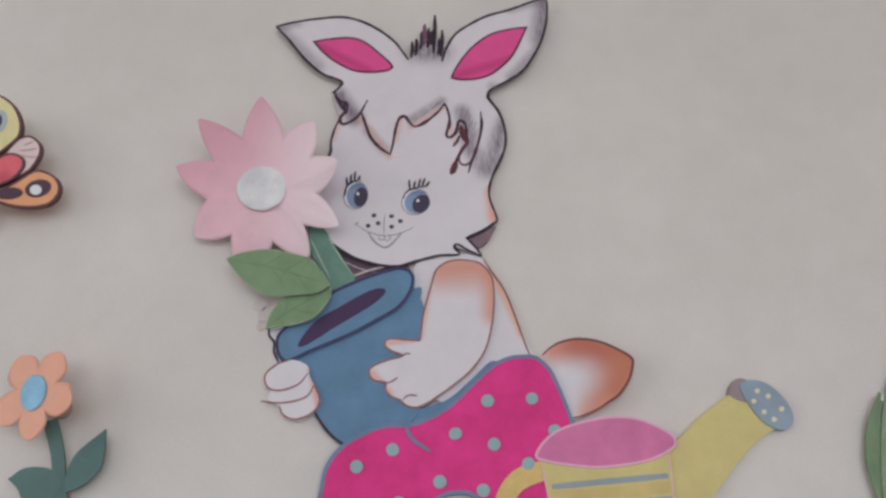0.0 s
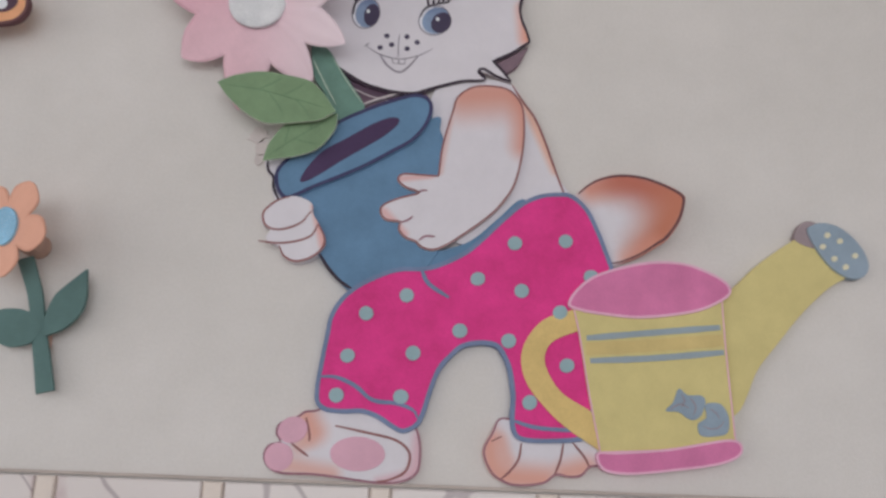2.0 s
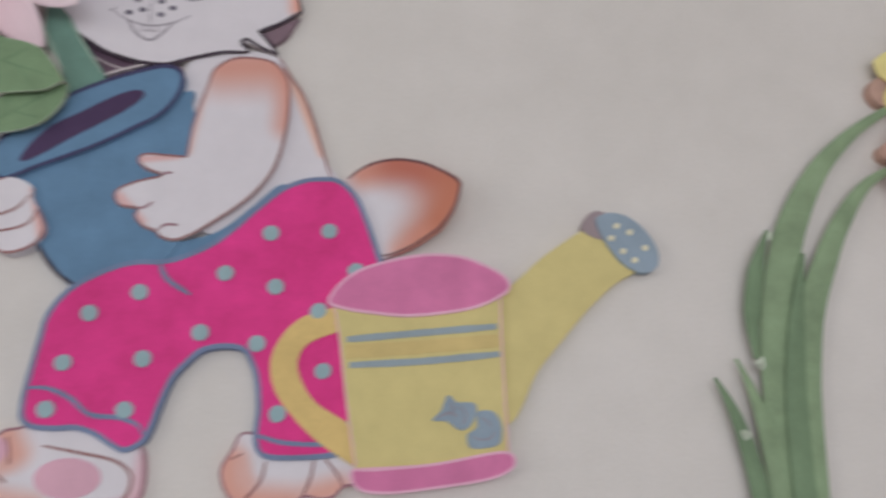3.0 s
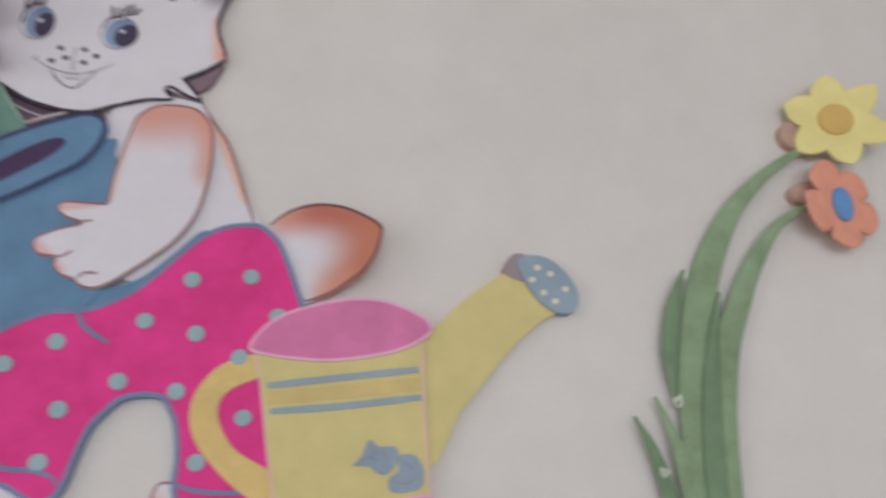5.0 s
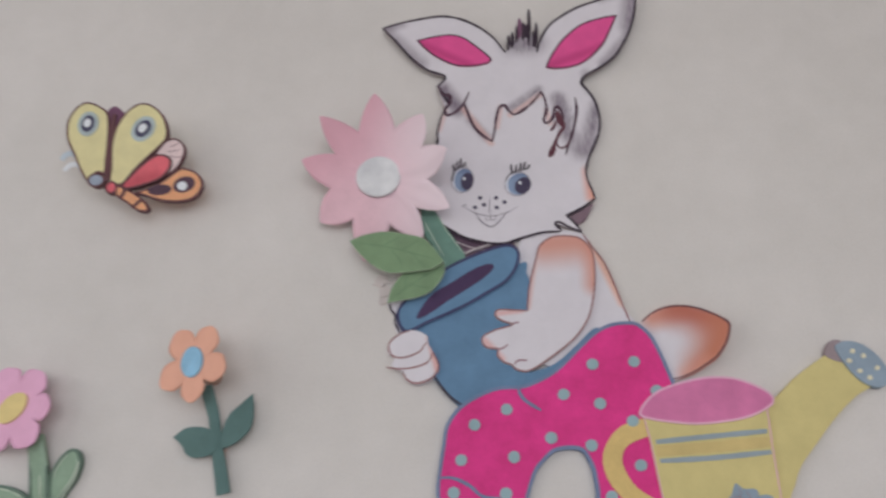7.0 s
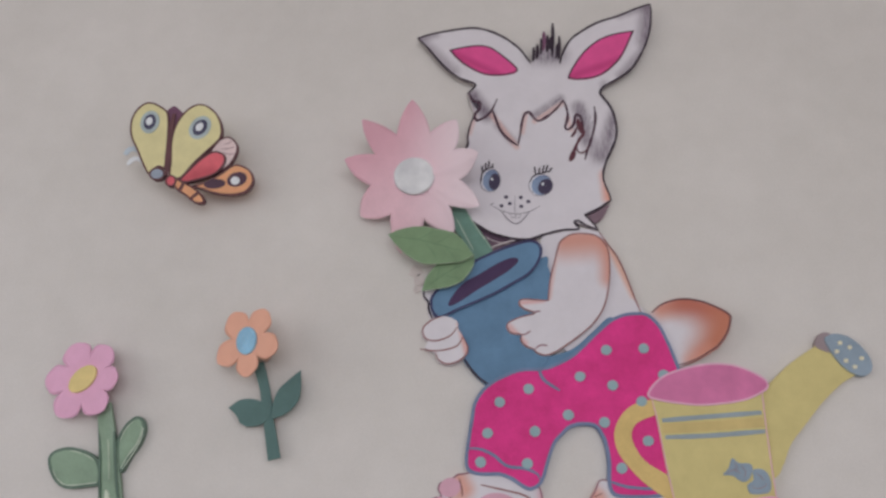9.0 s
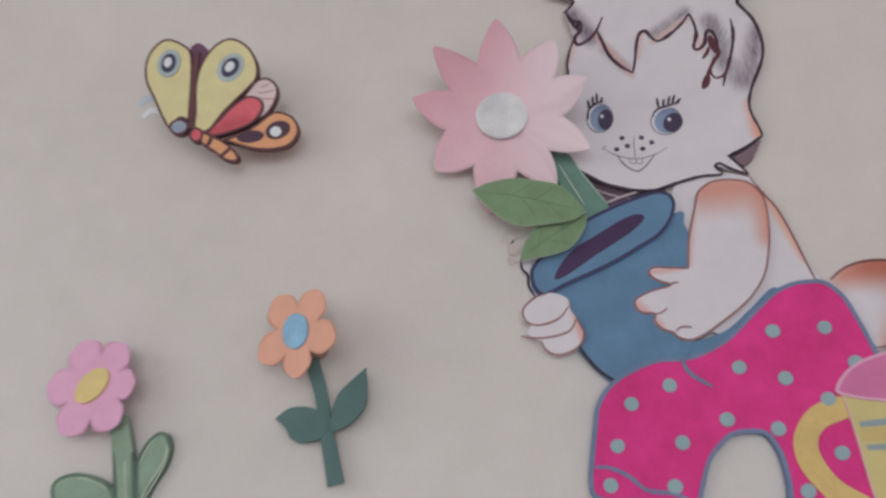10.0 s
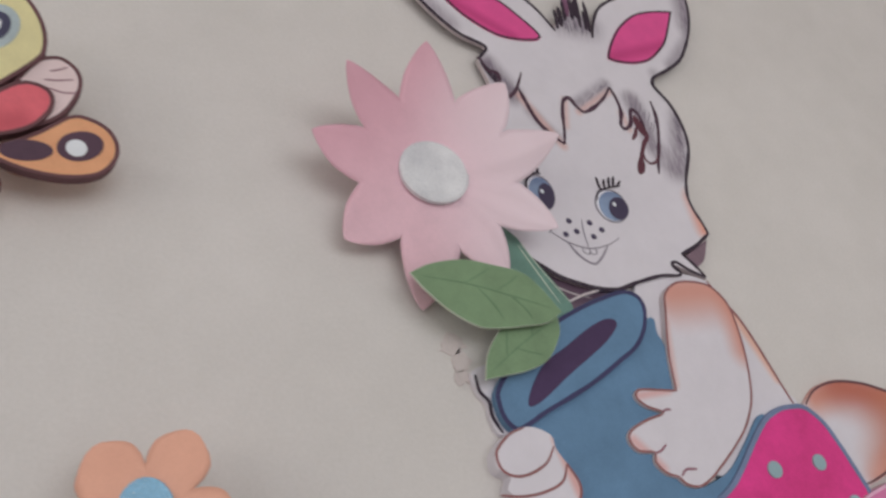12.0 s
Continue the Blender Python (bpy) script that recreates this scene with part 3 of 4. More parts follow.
plate("sleeve", outline([(-32.1, 40.6), (-31.9, 38.5), (-31.1, 37.5), (-31.0, 36.1), (-30.1, 34.4), (-28.0, 36.0), (-29.0, 41.0)]), 0, 7, M_TORSO, bunny)
stroke("outline", [(-31.9, 40.2), (-31.7, 38.6), (-30.9, 37.6), (-30.8, 36.2), (-30.0, 34.6)], 0.36, 7.5, M_INK, bunny)

# trousers
legs_edge = outline(
    [(-23.4, 12.7), (-23.1, 15.2), (-22.8, 17.5), (-22.4, 20.1), (-21.1, 22.4), (-19.3, 24.0), (-16.8, 25.4), (-14.2, 26.3), (-11.2, 26.5), (-9.0, 27.2), (-6.3, 28.7), (-4.1, 30.7), (-1.8, 33.1), (0.5, 35.2), (2.8, 36.4), (5.1, 36.8), (7.1, 36.6), (9.1, 34.8), (10.4, 32.1), (11.3, 29.7), (12.1, 27.4)],
    [(12.1, 27.4), (12.1, 22.0), (10.7, 14.5), (8.8, 6.4)],
    [(8.8, 6.4), (5.9, 6.0), (1.6, 5.9), (0.1, 6.6), (-0.4, 8.3), (-0.3, 11.1), (-0.7, 14.0), (-1.4, 15.8), (-2.3, 16.9), (-4.1, 17.1), (-6.0, 16.7), (-7.4, 15.5), (-8.8, 13.7), (-9.8, 10.8), (-10.4, 8.6), (-11.2, 7.2), (-12.8, 6.4), (-14.2, 6.9), (-16.1, 8.0), (-17.9, 8.5), (-20.0, 8.4), (-22.2, 8.6), (-23.3, 9.5), (-23.5, 11.1), (-23.4, 12.7)])
legs = plate("trousers", legs_edge, 0, 12, M_PINK, bunny, "magenta felt trousers with a slate blue edge and sea green dots", edge=M_TRIM)
edge_line("trim", legs_edge, 0.54, 12.5, M_TRIM, legs)
for line, w in (([(-23.2, 12.6), (-21.1, 12.6), (-18.8, 11.7), (-16.6, 10.1), (-13.7, 9.8), (-11.8, 9.1), (-11.2, 8.2)], 0.5), ([(-11.6, 26.3), (-10.6, 24.4), (-8.0, 22.7)], 0.5), ([(-0.2, 8.4), (2.3, 7.7), (5.2, 7.5), (8.3, 7.6)], 0.5)):
    stroke("trim", line, w, 13.0, M_TRIM, legs, taper=0.5)
for x, z in ((-0.1, 29.9), (6.2, 30.4), (-4.6, 25.2), (0.8, 23.9), (-13.2, 22.8), (-18.0, 20.4), (-6.6, 18.7), (-0.7, 17.7), (-19.9, 15.2), (-12.1, 15.8), (-20.9, 10.5), (-13.3, 10.6), (1.9, 10.5), (6.3, 15.0), (9.3, 26.0), (5.5, 21.4)):
    ring = oval(x, z, 0.86 + 0.08 * random.random(), 0.84 + 0.06 * random.random(), 60 * random.random(), 14)
    plate("dot", ring, 12, 14, M_DOT, legs, bevel=0.08)

plate("waistband", outline([(-13.0, 25.6), (-11.0, 28.0), (-6.0, 29.9), (-2.6, 32.8), (0.2, 35.6), (1.2, 35.4), (-1.0, 32.5), (-6.0, 27.4)]), 0, 9.4, M_POT, bunny, "denim blue waistband")

# paws
paw_edge = outline([(-30.1, 34.3), (-27.8, 34.9), (-25.7, 34.1), (-25.4, 32.8), (-24.5, 31.3), (-23.6, 29.6), (-23.8, 28.3), (-25.1, 27.0), (-27.0, 26.4), (-28.6, 27.0), (-29.3, 28.3), (-30.1, 28.7), (-31.0, 29.3), (-30.5, 30.5), (-31.6, 31.2), (-31.6, 32.8)])
paw = plate("paw", paw_edge, 0, 17.2, M_PAW, bunny, "white paw with three fingers")
stroke("outline", [(-24.6, 31.4), (-23.7, 29.6), (-23.9, 28.3), (-25.1, 27.1), (-27.0, 26.5), (-28.5, 27.1), (-29.2, 28.4)], 0.26, 17.6, M_BROWN, paw)
stroke("outline", [(-25.6, 33.0), (-26.7, 31.5), (-28.6, 30.6), (-30.2, 30.5), (-31.3, 31.2), (-31.5, 32.7), (-30.0, 34.2), (-28.4, 34.8)], 0.26, 17.6, M_BROWN, paw)
stroke("outline", [(-24.6, 31.3), (-25.4, 29.8), (-27.3, 29.0), (-29.6, 28.7), (-31.8, 28.9)], 0.26, 17.6, M_BROWN, paw)
arm_edge = outline(
    [(-8.6, 47.4), (-8.0, 49.5), (-6.1, 51.0), (-3.7, 51.3), (-1.4, 50.9), (0.1, 49.5), (0.8, 47.6), (0.9, 44.0), (0.5, 40.6), (-0.4, 37.3), (-2.2, 34.5), (-4.3, 32.5), (-6.6, 30.7), (-8.6, 29.3), (-10.3, 28.6), (-11.8, 28.9), (-12.5, 29.6)],
    [(-12.5, 29.6), (-13.9, 30.1), (-14.8, 31.2), (-14.6, 32.1)],
    [(-14.6, 32.1), (-16.4, 32.3), (-17.2, 33.4), (-16.8, 34.4), (-14.8, 35.4), (-12.4, 36.1)],
    [(-12.4, 36.1), (-14.2, 36.7), (-15.2, 37.7), (-14.6, 38.6), (-12.2, 38.6), (-10.1, 38.5)],
    [(-10.1, 38.5), (-9.8, 42.0), (-9.3, 44.6), (-8.6, 47.4)])
arm = plate("arm", arm_edge, 0, 14.6, M_ARM, bunny, "white arm airbrushed orange at the shoulder", edge=M_CUT)
edge_line("outline", arm_edge, 0.24, 15.0, M_BROWN, arm)
for line in ([(-12.4, 36.2), (-11.9, 36.4), (-11.3, 36.4)], [(-14.5, 32.1), (-13.8, 32.3), (-13.0, 32.9)], [(-12.1, 29.8), (-11.4, 30.4), (-10.1, 30.4)]):
    stroke("outline", line, 0.26, 15.1, M_MAUVE, arm)

# head
EAR_LEFT = [(-35.8, 92.0), (-32.9, 93.0), (-29.1, 93.9), (-24.9, 94.5), (-21.5, 93.8), (-18.3, 92.1), (-15.7, 89.9), (-14.1, 87.7), (-13.3, 86.5)]
CROWN = [(-13.3, 86.5), (-12.9, 88.2), (-11.6, 89.4), (-10.7, 90.2), (-9.3, 90.6), (-8.5, 90.0), (-7.8, 88.6), (-7.7, 86.5)]
EAR_RIGHT = [(-7.7, 86.5), (-7.0, 89.2), (-5.5, 92.1), (-3.2, 94.1), (-0.3, 95.9), (3.6, 97.3), (7.1, 98.9), (10.0, 100.1)]
SIDE_RIGHT = [(10.0, 100.1), (10.2, 98.2), (9.9, 94.7), (9.0, 91.1), (7.6, 88.0), (5.9, 85.3), (3.5, 83.3), (1.1, 81.8), (0.3, 81.1), (0.0, 80.0), (0.6, 79.0), (1.7, 77.4), (2.5, 75.3), (2.9, 72.7), (2.7, 70.4), (1.9, 68.1), (0.8, 65.5), (0.2, 63.0), (0.4, 61.1), (1.1, 59.2), (1.5, 57.7)]
JAW = [(-5.2, 53.3), (-4.4, 51.9), (-7.2, 51.6), (-10.6, 50.6), (-13.5, 49.6), (-16.4, 49.7), (-19.9, 50.6), (-22.5, 52.0), (-25.2, 54.1), (-27.3, 57.1), (-27.8, 60.4), (-26.8, 64.4), (-25.1, 68.4), (-25.1, 70.5), (-24.6, 73.1), (-23.9, 74.9)]
SIDE_LEFT = [(-25.4, 79.5), (-24.3, 80.8), (-24.2, 81.8), (-27.4, 83.1), (-30.4, 85.7), (-33.5, 89.5), (-35.8, 92.0)]
CHEEK = [(1.5, 57.7), (0.5, 56.9), (-1.2, 55.7), (-3.4, 54.6)]
head_edge = outline(EAR_LEFT, CROWN, EAR_RIGHT, SIDE_RIGHT, CHEEK, [(-3.4, 54.6), (-2.1, 53.1), (-0.8, 51.6)], [(-0.8, 51.6), (-2.9, 52.3), (-5.2, 53.3)], JAW, [(-23.9, 74.9), (-24.7, 77.2), (-25.4, 79.5)], SIDE_LEFT)
head = plate("head", head_edge, 8.5, 15, M_HEAD, bunny, "white bunny head with airbrushed grey fringe and blue eyes", edge=M_CUT)
for line in (EAR_LEFT, EAR_RIGHT, SIDE_RIGHT, CHEEK, JAW, SIDE_LEFT):
    stroke("outline", line, 0.46, 15.4, M_INK, head, taper=0.35, wobble=0.3)
stroke("outline", [(-3.4, 54.7), (-2.3, 53.6), (-0.9, 51.8)], 0.34, 15.5, M_INK, head)
stroke("outline", [(-0.9, 51.7), (-2.9, 52.5), (-4.6, 53.5), (-5.2, 53.1), (-4.6, 52.2)], 0.4, 15.5, M_INK, head)
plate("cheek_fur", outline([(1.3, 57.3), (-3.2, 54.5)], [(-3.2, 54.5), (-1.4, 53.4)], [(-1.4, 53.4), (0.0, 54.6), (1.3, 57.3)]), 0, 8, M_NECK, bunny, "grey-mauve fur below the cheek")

inner_left = outline([(-29.5, 89.3), (-26.5, 90.1), (-23.2, 90.5), (-20.8, 89.8), (-18.3, 87.8), (-16.3, 85.9), (-15.7, 84.9)], [(-15.7, 84.9), (-16.7, 84.1), (-19.5, 83.6), (-22.3, 83.8), (-25.2, 85.2), (-27.5, 87.0), (-29.5, 89.3)])
inner_right = outline([(6.8, 93.9), (3.6, 93.4), (0.2, 92.2), (-2.7, 89.7), (-4.6, 87.0), (-5.9, 84.4), (-6.2, 83.2)], [(-6.2, 83.2), (-4.5, 82.9), (-1.7, 83.2), (0.8, 84.3), (3.2, 86.6), (4.7, 88.9), (6.8, 93.9)])
for ring in (inner_left, inner_right):
    plate("inner_ear", ring, 15, 15.9, M_EARPINK, head, "magenta inner ear")
    edge_line("outline", ring, 0.3, 16.2, M_INK, head)

# fringe
for line, w in (([(-25.6, 79.6), (-24.9, 79.3), (-24.5, 78.0), (-23.1, 77.7), (-23.0, 76.3), (-23.9, 75.0), (-23.5, 73.8), (-22.0, 74.5), (-20.8, 75.9), (-19.7, 78.5)], 0.36),
                ([(-20.7, 76.5), (-19.9, 74.3), (-18.9, 71.8), (-17.4, 70.0), (-15.6, 68.7)], 0.4),
                ([(-15.6, 68.7), (-15.2, 70.9), (-14.9, 73.5), (-14.4, 75.3), (-13.5, 75.8), (-12.7, 74.7), (-11.7, 74.0), (-9.9, 75.1), (-8.1, 76.9), (-7.1, 78.5)], 0.36),
                ([(-7.1, 78.5), (-6.5, 77.0), (-6.2, 74.9), (-6.7, 72.8), (-6.2, 72.2), (-5.2, 73.1), (-4.8, 75.0), (-4.4, 75.4), (-3.7, 74.7), (-3.2, 72.5)], 0.38)):
    stroke("fringe_line", line, w * 1.4, 15.5, M_FRINGE, head, taper=0.5, wobble=0.45)
for line, w in (([(-3.3, 72.6), (-3.2, 71.4), (-3.9, 70.4), (-4.5, 69.2), (-5.0, 67.9), (-5.4, 66.2)], 0.62),
                ([(-4.6, 72.6), (-4.9, 71.6), (-5.6, 70.6)], 0.5),
                ([(-4.4, 69.4), (-4.6, 68.2), (-4.0, 67.3), (-3.0, 67.6), (-2.4, 68.6)], 0.36)):
    stroke("fringe_strand", line, w, 15.7, M_MAROON, head, taper=0.55, wobble=0.4)
stroke("fringe_strand", [(-1.2, 77.2), (-1.0, 74.8), (-1.3, 72.4), (-1.9, 70.0), (-2.6, 67.8), (-3.1, 65.8)], 0.46, 15.6, M_FRINGE, head, taper=0.6, wobble=0.4)
plate("fringe_patch", outline([(-5.1, 68.2), (-4.7, 67.2), (-5.2, 65.8), (-6.0, 65.6), (-5.9, 66.8)]), 15, 15.5, M_MAROON, head)
plate("fringe_patch", outline([(-4.3, 74.6), (-3.4, 73.0), (-3.5, 71.3), (-4.3, 72.2), (-4.7, 73.6)]), 15, 15.45, M_MAROON, head)
plate("fringe_patch", outline([(-25.2, 79.2), (-23.4, 77.6), (-23.2, 76.0), (-24.4, 77.4)]), 15, 15.4, M_INK, head)
for x, z, top, w in ((-12.9, 86.9, 90.2, 0.42), (-12.2, 87.4, 90.8, 0.5), (-11.4, 88.6, 92.2, 0.42), (-10.9, 89.4, 93.8, 0.55), (-10.2, 89.0, 93.0, 0.5), (-9.6, 89.6, 92.6, 0.45), (-9.2, 88.0, 95.8, 0.5), (-8.4, 87.6, 91.0, 0.42), (-7.9, 87.4, 92.8, 0.42)):
    stroke("tuft_hair", [(x, z), (x + 0.15, (z + top) / 2), (x + 0.1, top)], w * 1.35, 15.6, M_PLUM if w > 0.5 else M_INK, head, taper=0.55)
rng = random.Random(4)
for x0, z0, x1, z1, dx, dz, count in ((-12.2, 74.6, -7.6, 78.6, 1.3, 1.8, 6), (-4.6, 75.6, -2.0, 72.0, 1.0, 2.4, 8), (1.6, 67.6, 2.4, 74.6, -0.5, 2.2, 8), (-24.0, 77.0, -21.4, 75.2, 0.5, 1.6, 6), (-12.4, 88.8, -8.2, 88.8, 0.1, -2.6, 9)):
    for i in range(count):
        u = (i + rng.random() * 0.8) / count
        x, z, k = x0 + (x1 - x0) * u, z0 + (z1 - z0) * u, 0.5 + 0.6 * rng.random()
        stroke("fine_hair", [(x, z), (x + dx * k * 0.5 + 0.08, z + dz * k * 0.5), (x + dx * k, z + dz * k)], 0.09, 15.5, M_PENCIL, head, taper=0.9)

# face
for x, z, rx, rz, px, pz, prx, prz, turn in ((-20.6, 61.2, 1.85, 2.35, -19.8, 60.95, 1.05, 1.7, -6), (-11.3, 60.5, 2.1, 2.25, -10.4, 60.2, 1.3, 1.65, -25)):
    plate("eye_white", oval(x, z, rx, rz, turn), 15, 15.5, M_EYEWHITE, head)
    plate("iris", oval(x + 0.2, z, rx - 0.28, rz - 0.16, turn), 15, 15.9, M_IRIS, head)
    plate("pupil", oval(px, pz, prx, prz, turn), 15, 16.3, M_PUPIL, head)
    plate("gleam", oval(px - 0.5, pz + 0.5, 0.24, 0.3, 20, 12), 15, 16.7, M_GLEAM, head)
    stroke("eye_line", oval(x, z, rx, rz, turn), 0.14, 16.0, M_PENCIL, head, closed=True, ready=True)
stroke("eyelid", [(-22.3, 60.9), (-22.1, 62.6), (-21.2, 63.6), (-20.0, 63.9)], 0.26, 16.9, M_INK, head)
stroke("eyelid", [(-13.2, 61.0), (-12.7, 62.2), (-11.4, 62.9), (-9.4, 63.4)], 0.22, 16.9, M_INK, head)
for x0, z0, x1, z1 in ((-22.0, 62.7, -22.2, 64.3), (-21.5, 63.4, -21.5, 64.9), (-20.9, 63.7, -20.9, 65.4), (-20.4, 63.8, -20.1, 64.7), (-12.2, 62.6, -12.4, 64.4), (-11.6, 62.9, -11.4, 64.2), (-10.9, 63.1, -10.6, 64.6), (-10.3, 63.2, -9.9, 64.8), (-9.8, 63.2, -9.1, 64.2)):
    stroke("eyelash", [(x0, z0), ((x0 + x1) / 2 - 0.05, (z0 + z1) / 2), (x1, z1)], 0.34, 16.0, M_INK, head, taper=0.75)
for x, z in ((-17.6, 57.9), (-16.9, 56.6), (-18.4, 56.1), (-14.9, 57.9), (-13.5, 57.1), (-14.8, 56.1)):
    plate("freckle", oval(x, z, 0.38, 0.36, 0, 12), 15, 15.5, M_PUPIL, head)
stroke("nose_line", [(-15.9, 58.2), (-16.0, 56.6), (-15.9, 54.7)], 0.13, 15.5, M_PENCIL, head)
stroke("mouth_line", [(-20.2, 56.2), (-18.4, 55.1), (-15.8, 54.5), (-13.3, 55.1), (-11.4, 56.2)], 0.13, 15.5, M_PENCIL, head)
stroke("mouth_line", [(-20.5, 56.1), (-20.2, 56.4), (-19.9, 56.7)], 0.14, 15.5, M_PENCIL, head)
stroke("mouth_line", [(-18.4, 55.1), (-17.5, 53.7), (-16.4, 52.8), (-15.5, 52.6), (-14.5, 53.4), (-13.3, 55.0)], 0.22, 15.5, M_PENCIL, head)
for line in ([(-16.7, 54.6), (-16.6, 53.9), (-15.9, 53.8), (-15.8, 54.5)], [(-15.8, 54.5), (-15.7, 53.8), (-15.0, 53.9), (-15.0, 54.7)]):
    stroke("tooth_line", line, 0.1, 15.5, M_PENCIL, head)

plate("mount", oval(-14.0, 63.0, 7.0, 5.0, 0, 24), 0, 6.2, M_PADBROWN, bunny)
plate("mount", oval(-11.0, 84.0, 4.0, 2.0, 0, 24), 0, 8.2, M_PADBROWN, bunny)

bend(head, face_sag)
settle(head, 1.0, 0.9935, 0.0, 0.67, 13.4)
head.rotation_euler.x = radians(1.03)
stroke("cut_edge", [(-24.2, 52.2), (-22.0, 50.7), (-19.4, 49.5), (-16.8, 48.9)], 0.16, 5.4, M_CUT, bunny, "white cut edge of the card", taper=0.7)
stroke("cut_edge", [(-21.8, 47.3), (-18.4, 48.9), (-14.8, 50.1)], 0.26, 8.6, M_CUT, bunny, taper=0.6, thick=4)
settle(arm, 1.0, 1.0, 0.08, -0.08)
settle(pot, 0.996, 0.9975, -0.08, 0.02)
settle(paw, 0.997, 0.9988, -0.07, 0.0)

# ---- large paper flower in the pot ----
bloom = thing("large_paper_flower", (0, 0, 1.40), "large blush pink paper flower with silver glitter centre and green leaves", "paper flower")
stem = plate("stem", outline([(-27.3, 56.4), (-25.2, 55.6), (-23.4, 52.9), (-21.5, 50.2), (-19.9, 47.6), (-20.6, 45.4), (-23.3, 45.0), (-25.2, 49.2), (-26.9, 51.9)]), 3, 13, M_TEAL, bloom, "teal green stem")
CX, CZ = -34.3, 60.6
flat = Matrix.Translation((CX / 100, -0.036, CZ / 100))
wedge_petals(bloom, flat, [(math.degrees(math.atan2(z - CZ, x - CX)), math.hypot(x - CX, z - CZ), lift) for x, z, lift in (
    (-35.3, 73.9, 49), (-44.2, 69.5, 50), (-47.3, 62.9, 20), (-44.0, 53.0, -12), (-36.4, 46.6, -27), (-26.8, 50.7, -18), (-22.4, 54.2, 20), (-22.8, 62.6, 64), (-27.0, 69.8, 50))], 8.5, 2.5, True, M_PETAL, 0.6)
plate("centre", oval(CX - 0.2, CZ, 3.75, 3.7, 0, 36), 37, 43, M_SILVER, bloom, "silver glitter foam disc", bevel=0.3)
plate("mount", oval(CX, CZ, 3.0, 3.0, 0, 20), 0, 32, M_PADBROWN, bloom)
leaf_a = plate("leaf", outline([(-38.7, 49.3), (-36.4, 50.4), (-33.1, 51.0), (-29.8, 50.6), (-26.8, 49.9), (-25.0, 48.3), (-23.2, 45.8)], [(-23.2, 45.8), (-25.1, 44.6), (-27.6, 44.2), (-30.0, 43.9), (-32.4, 44.0), (-35.0, 45.4), (-37.3, 47.5), (-38.7, 49.3)]), 38, 40.5, M_LEAF, bloom, bevel=0.02, edge=M_EDGEGLINT)
leaf_b = plate("leaf", outline([(-32.0, 38.9), (-31.4, 41.3), (-30.0, 43.5), (-28.5, 44.6), (-26.0, 45.2), (-23.1, 45.7)], [(-23.1, 45.7), (-23.2, 43.7), (-24.9, 41.1), (-27.2, 39.9), (-30.0, 39.3), (-32.0, 38.9)]), 27, 30, M_LEAF, bloom, bevel=0.02, edge=M_EDGEGLINT)
settle(leaf_a, 0.9909, 0.994, -0.15, -0.04)
for leaf, lines, d in ((leaf_a, ([(-37.6, 49.0), (-32.0, 48.2), (-24.4, 46.2)], [(-33.4, 48.4), (-31.6, 49.4), (-30.4, 50.2)], [(-30.0, 47.8), (-28.4, 48.8), (-27.4, 49.6)], [(-32.0, 48.1), (-30.6, 46.4), (-29.8, 45.0)], [(-28.6, 47.4), (-27.2, 46.0), (-26.6, 45.0)]), 40.8),
                       (leaf_b, ([(-31.4, 39.6), (-28.0, 42.2), (-23.8, 45.0)], [(-29.4, 41.2), (-29.2, 42.6), (-29.0, 43.8)], [(-28.2, 42.0), (-26.6, 41.6), (-25.4, 41.4)], [(-26.4, 43.2), (-26.2, 44.0), (-26.0, 44.8)]), 30.3)):
    for line in lines:
        stroke("vein", line, 0.13, d, M_VEIN, leaf, taper=0.8)
for x, z, rx, rz, turn in ((-33.6, 43.4, 1.3, 1.0, 30), (-32.9, 41.6, 0.9, 1.3, -20), (-32.6, 40.0, 1.1, 0.6, 10)):
    ring = [p + Vector((noise.noise(Vector((p.x, p.y, 3)) * 1.7), noise.noise(Vector((p.x, p.y, 9)) * 1.7))) * 0.7 for p in oval(x, z, rx, rz, turn, 16)]
    plate("torn_paper", ring, 0, 1.6, M_TORN, bloom, "torn pale mauve paper left on the wall", bevel=0.02)
stroke("glue_edge", [(-26.6, 52.6), (-25.0, 49.6), (-23.2, 46.4)], 0.1, 41.6, M_EDGEGLINT, bloom, taper=0.6)
stroke("cut_edge", [(-24.6, 54.6), (-22.6, 51.4), (-20.2, 48.0)], 0.1, 13.5, M_EDGEGLINT, stem, taper=0.6)
plate("mount", oval(-25.6, 46.4, 1.6, 1.4, 0, 16), 0, 38, M_PADBROWN, bloom)

# ---- watering can ----
can = thing("watering_can_cutout", (0, 0, 1.40), "lemon yellow foam watering can cut-out with pink rim and base", "wall decoration")
spout = plate("spout", outline([(24.4, 23.6), (25.4, 24.1), (27.4, 25.8), (29.8, 28.1), (32.3, 30.0), (34.8, 31.7), (36.6, 32.6)], [(36.6, 32.6), (38.2, 29.3), (40.6, 26.9)], [(40.6, 26.9), (38.2, 25.4), (34.8, 22.2), (31.4, 18.2), (29.0, 15.2), (27.6, 12.2), (26.4, 10.2), (24.8, 9.8), (24.6, 15.8)]), 0, 13, M_CAN, can)
plate("rose_rim", outline([(34.8, 31.4), (34.9, 32.7), (35.9, 33.9), (37.3, 33.9), (39.4, 32.5), (37.4, 30.6)]), 0, 14, M_ROSESIDE, can, "grey-mauve rim of the sprinkler")
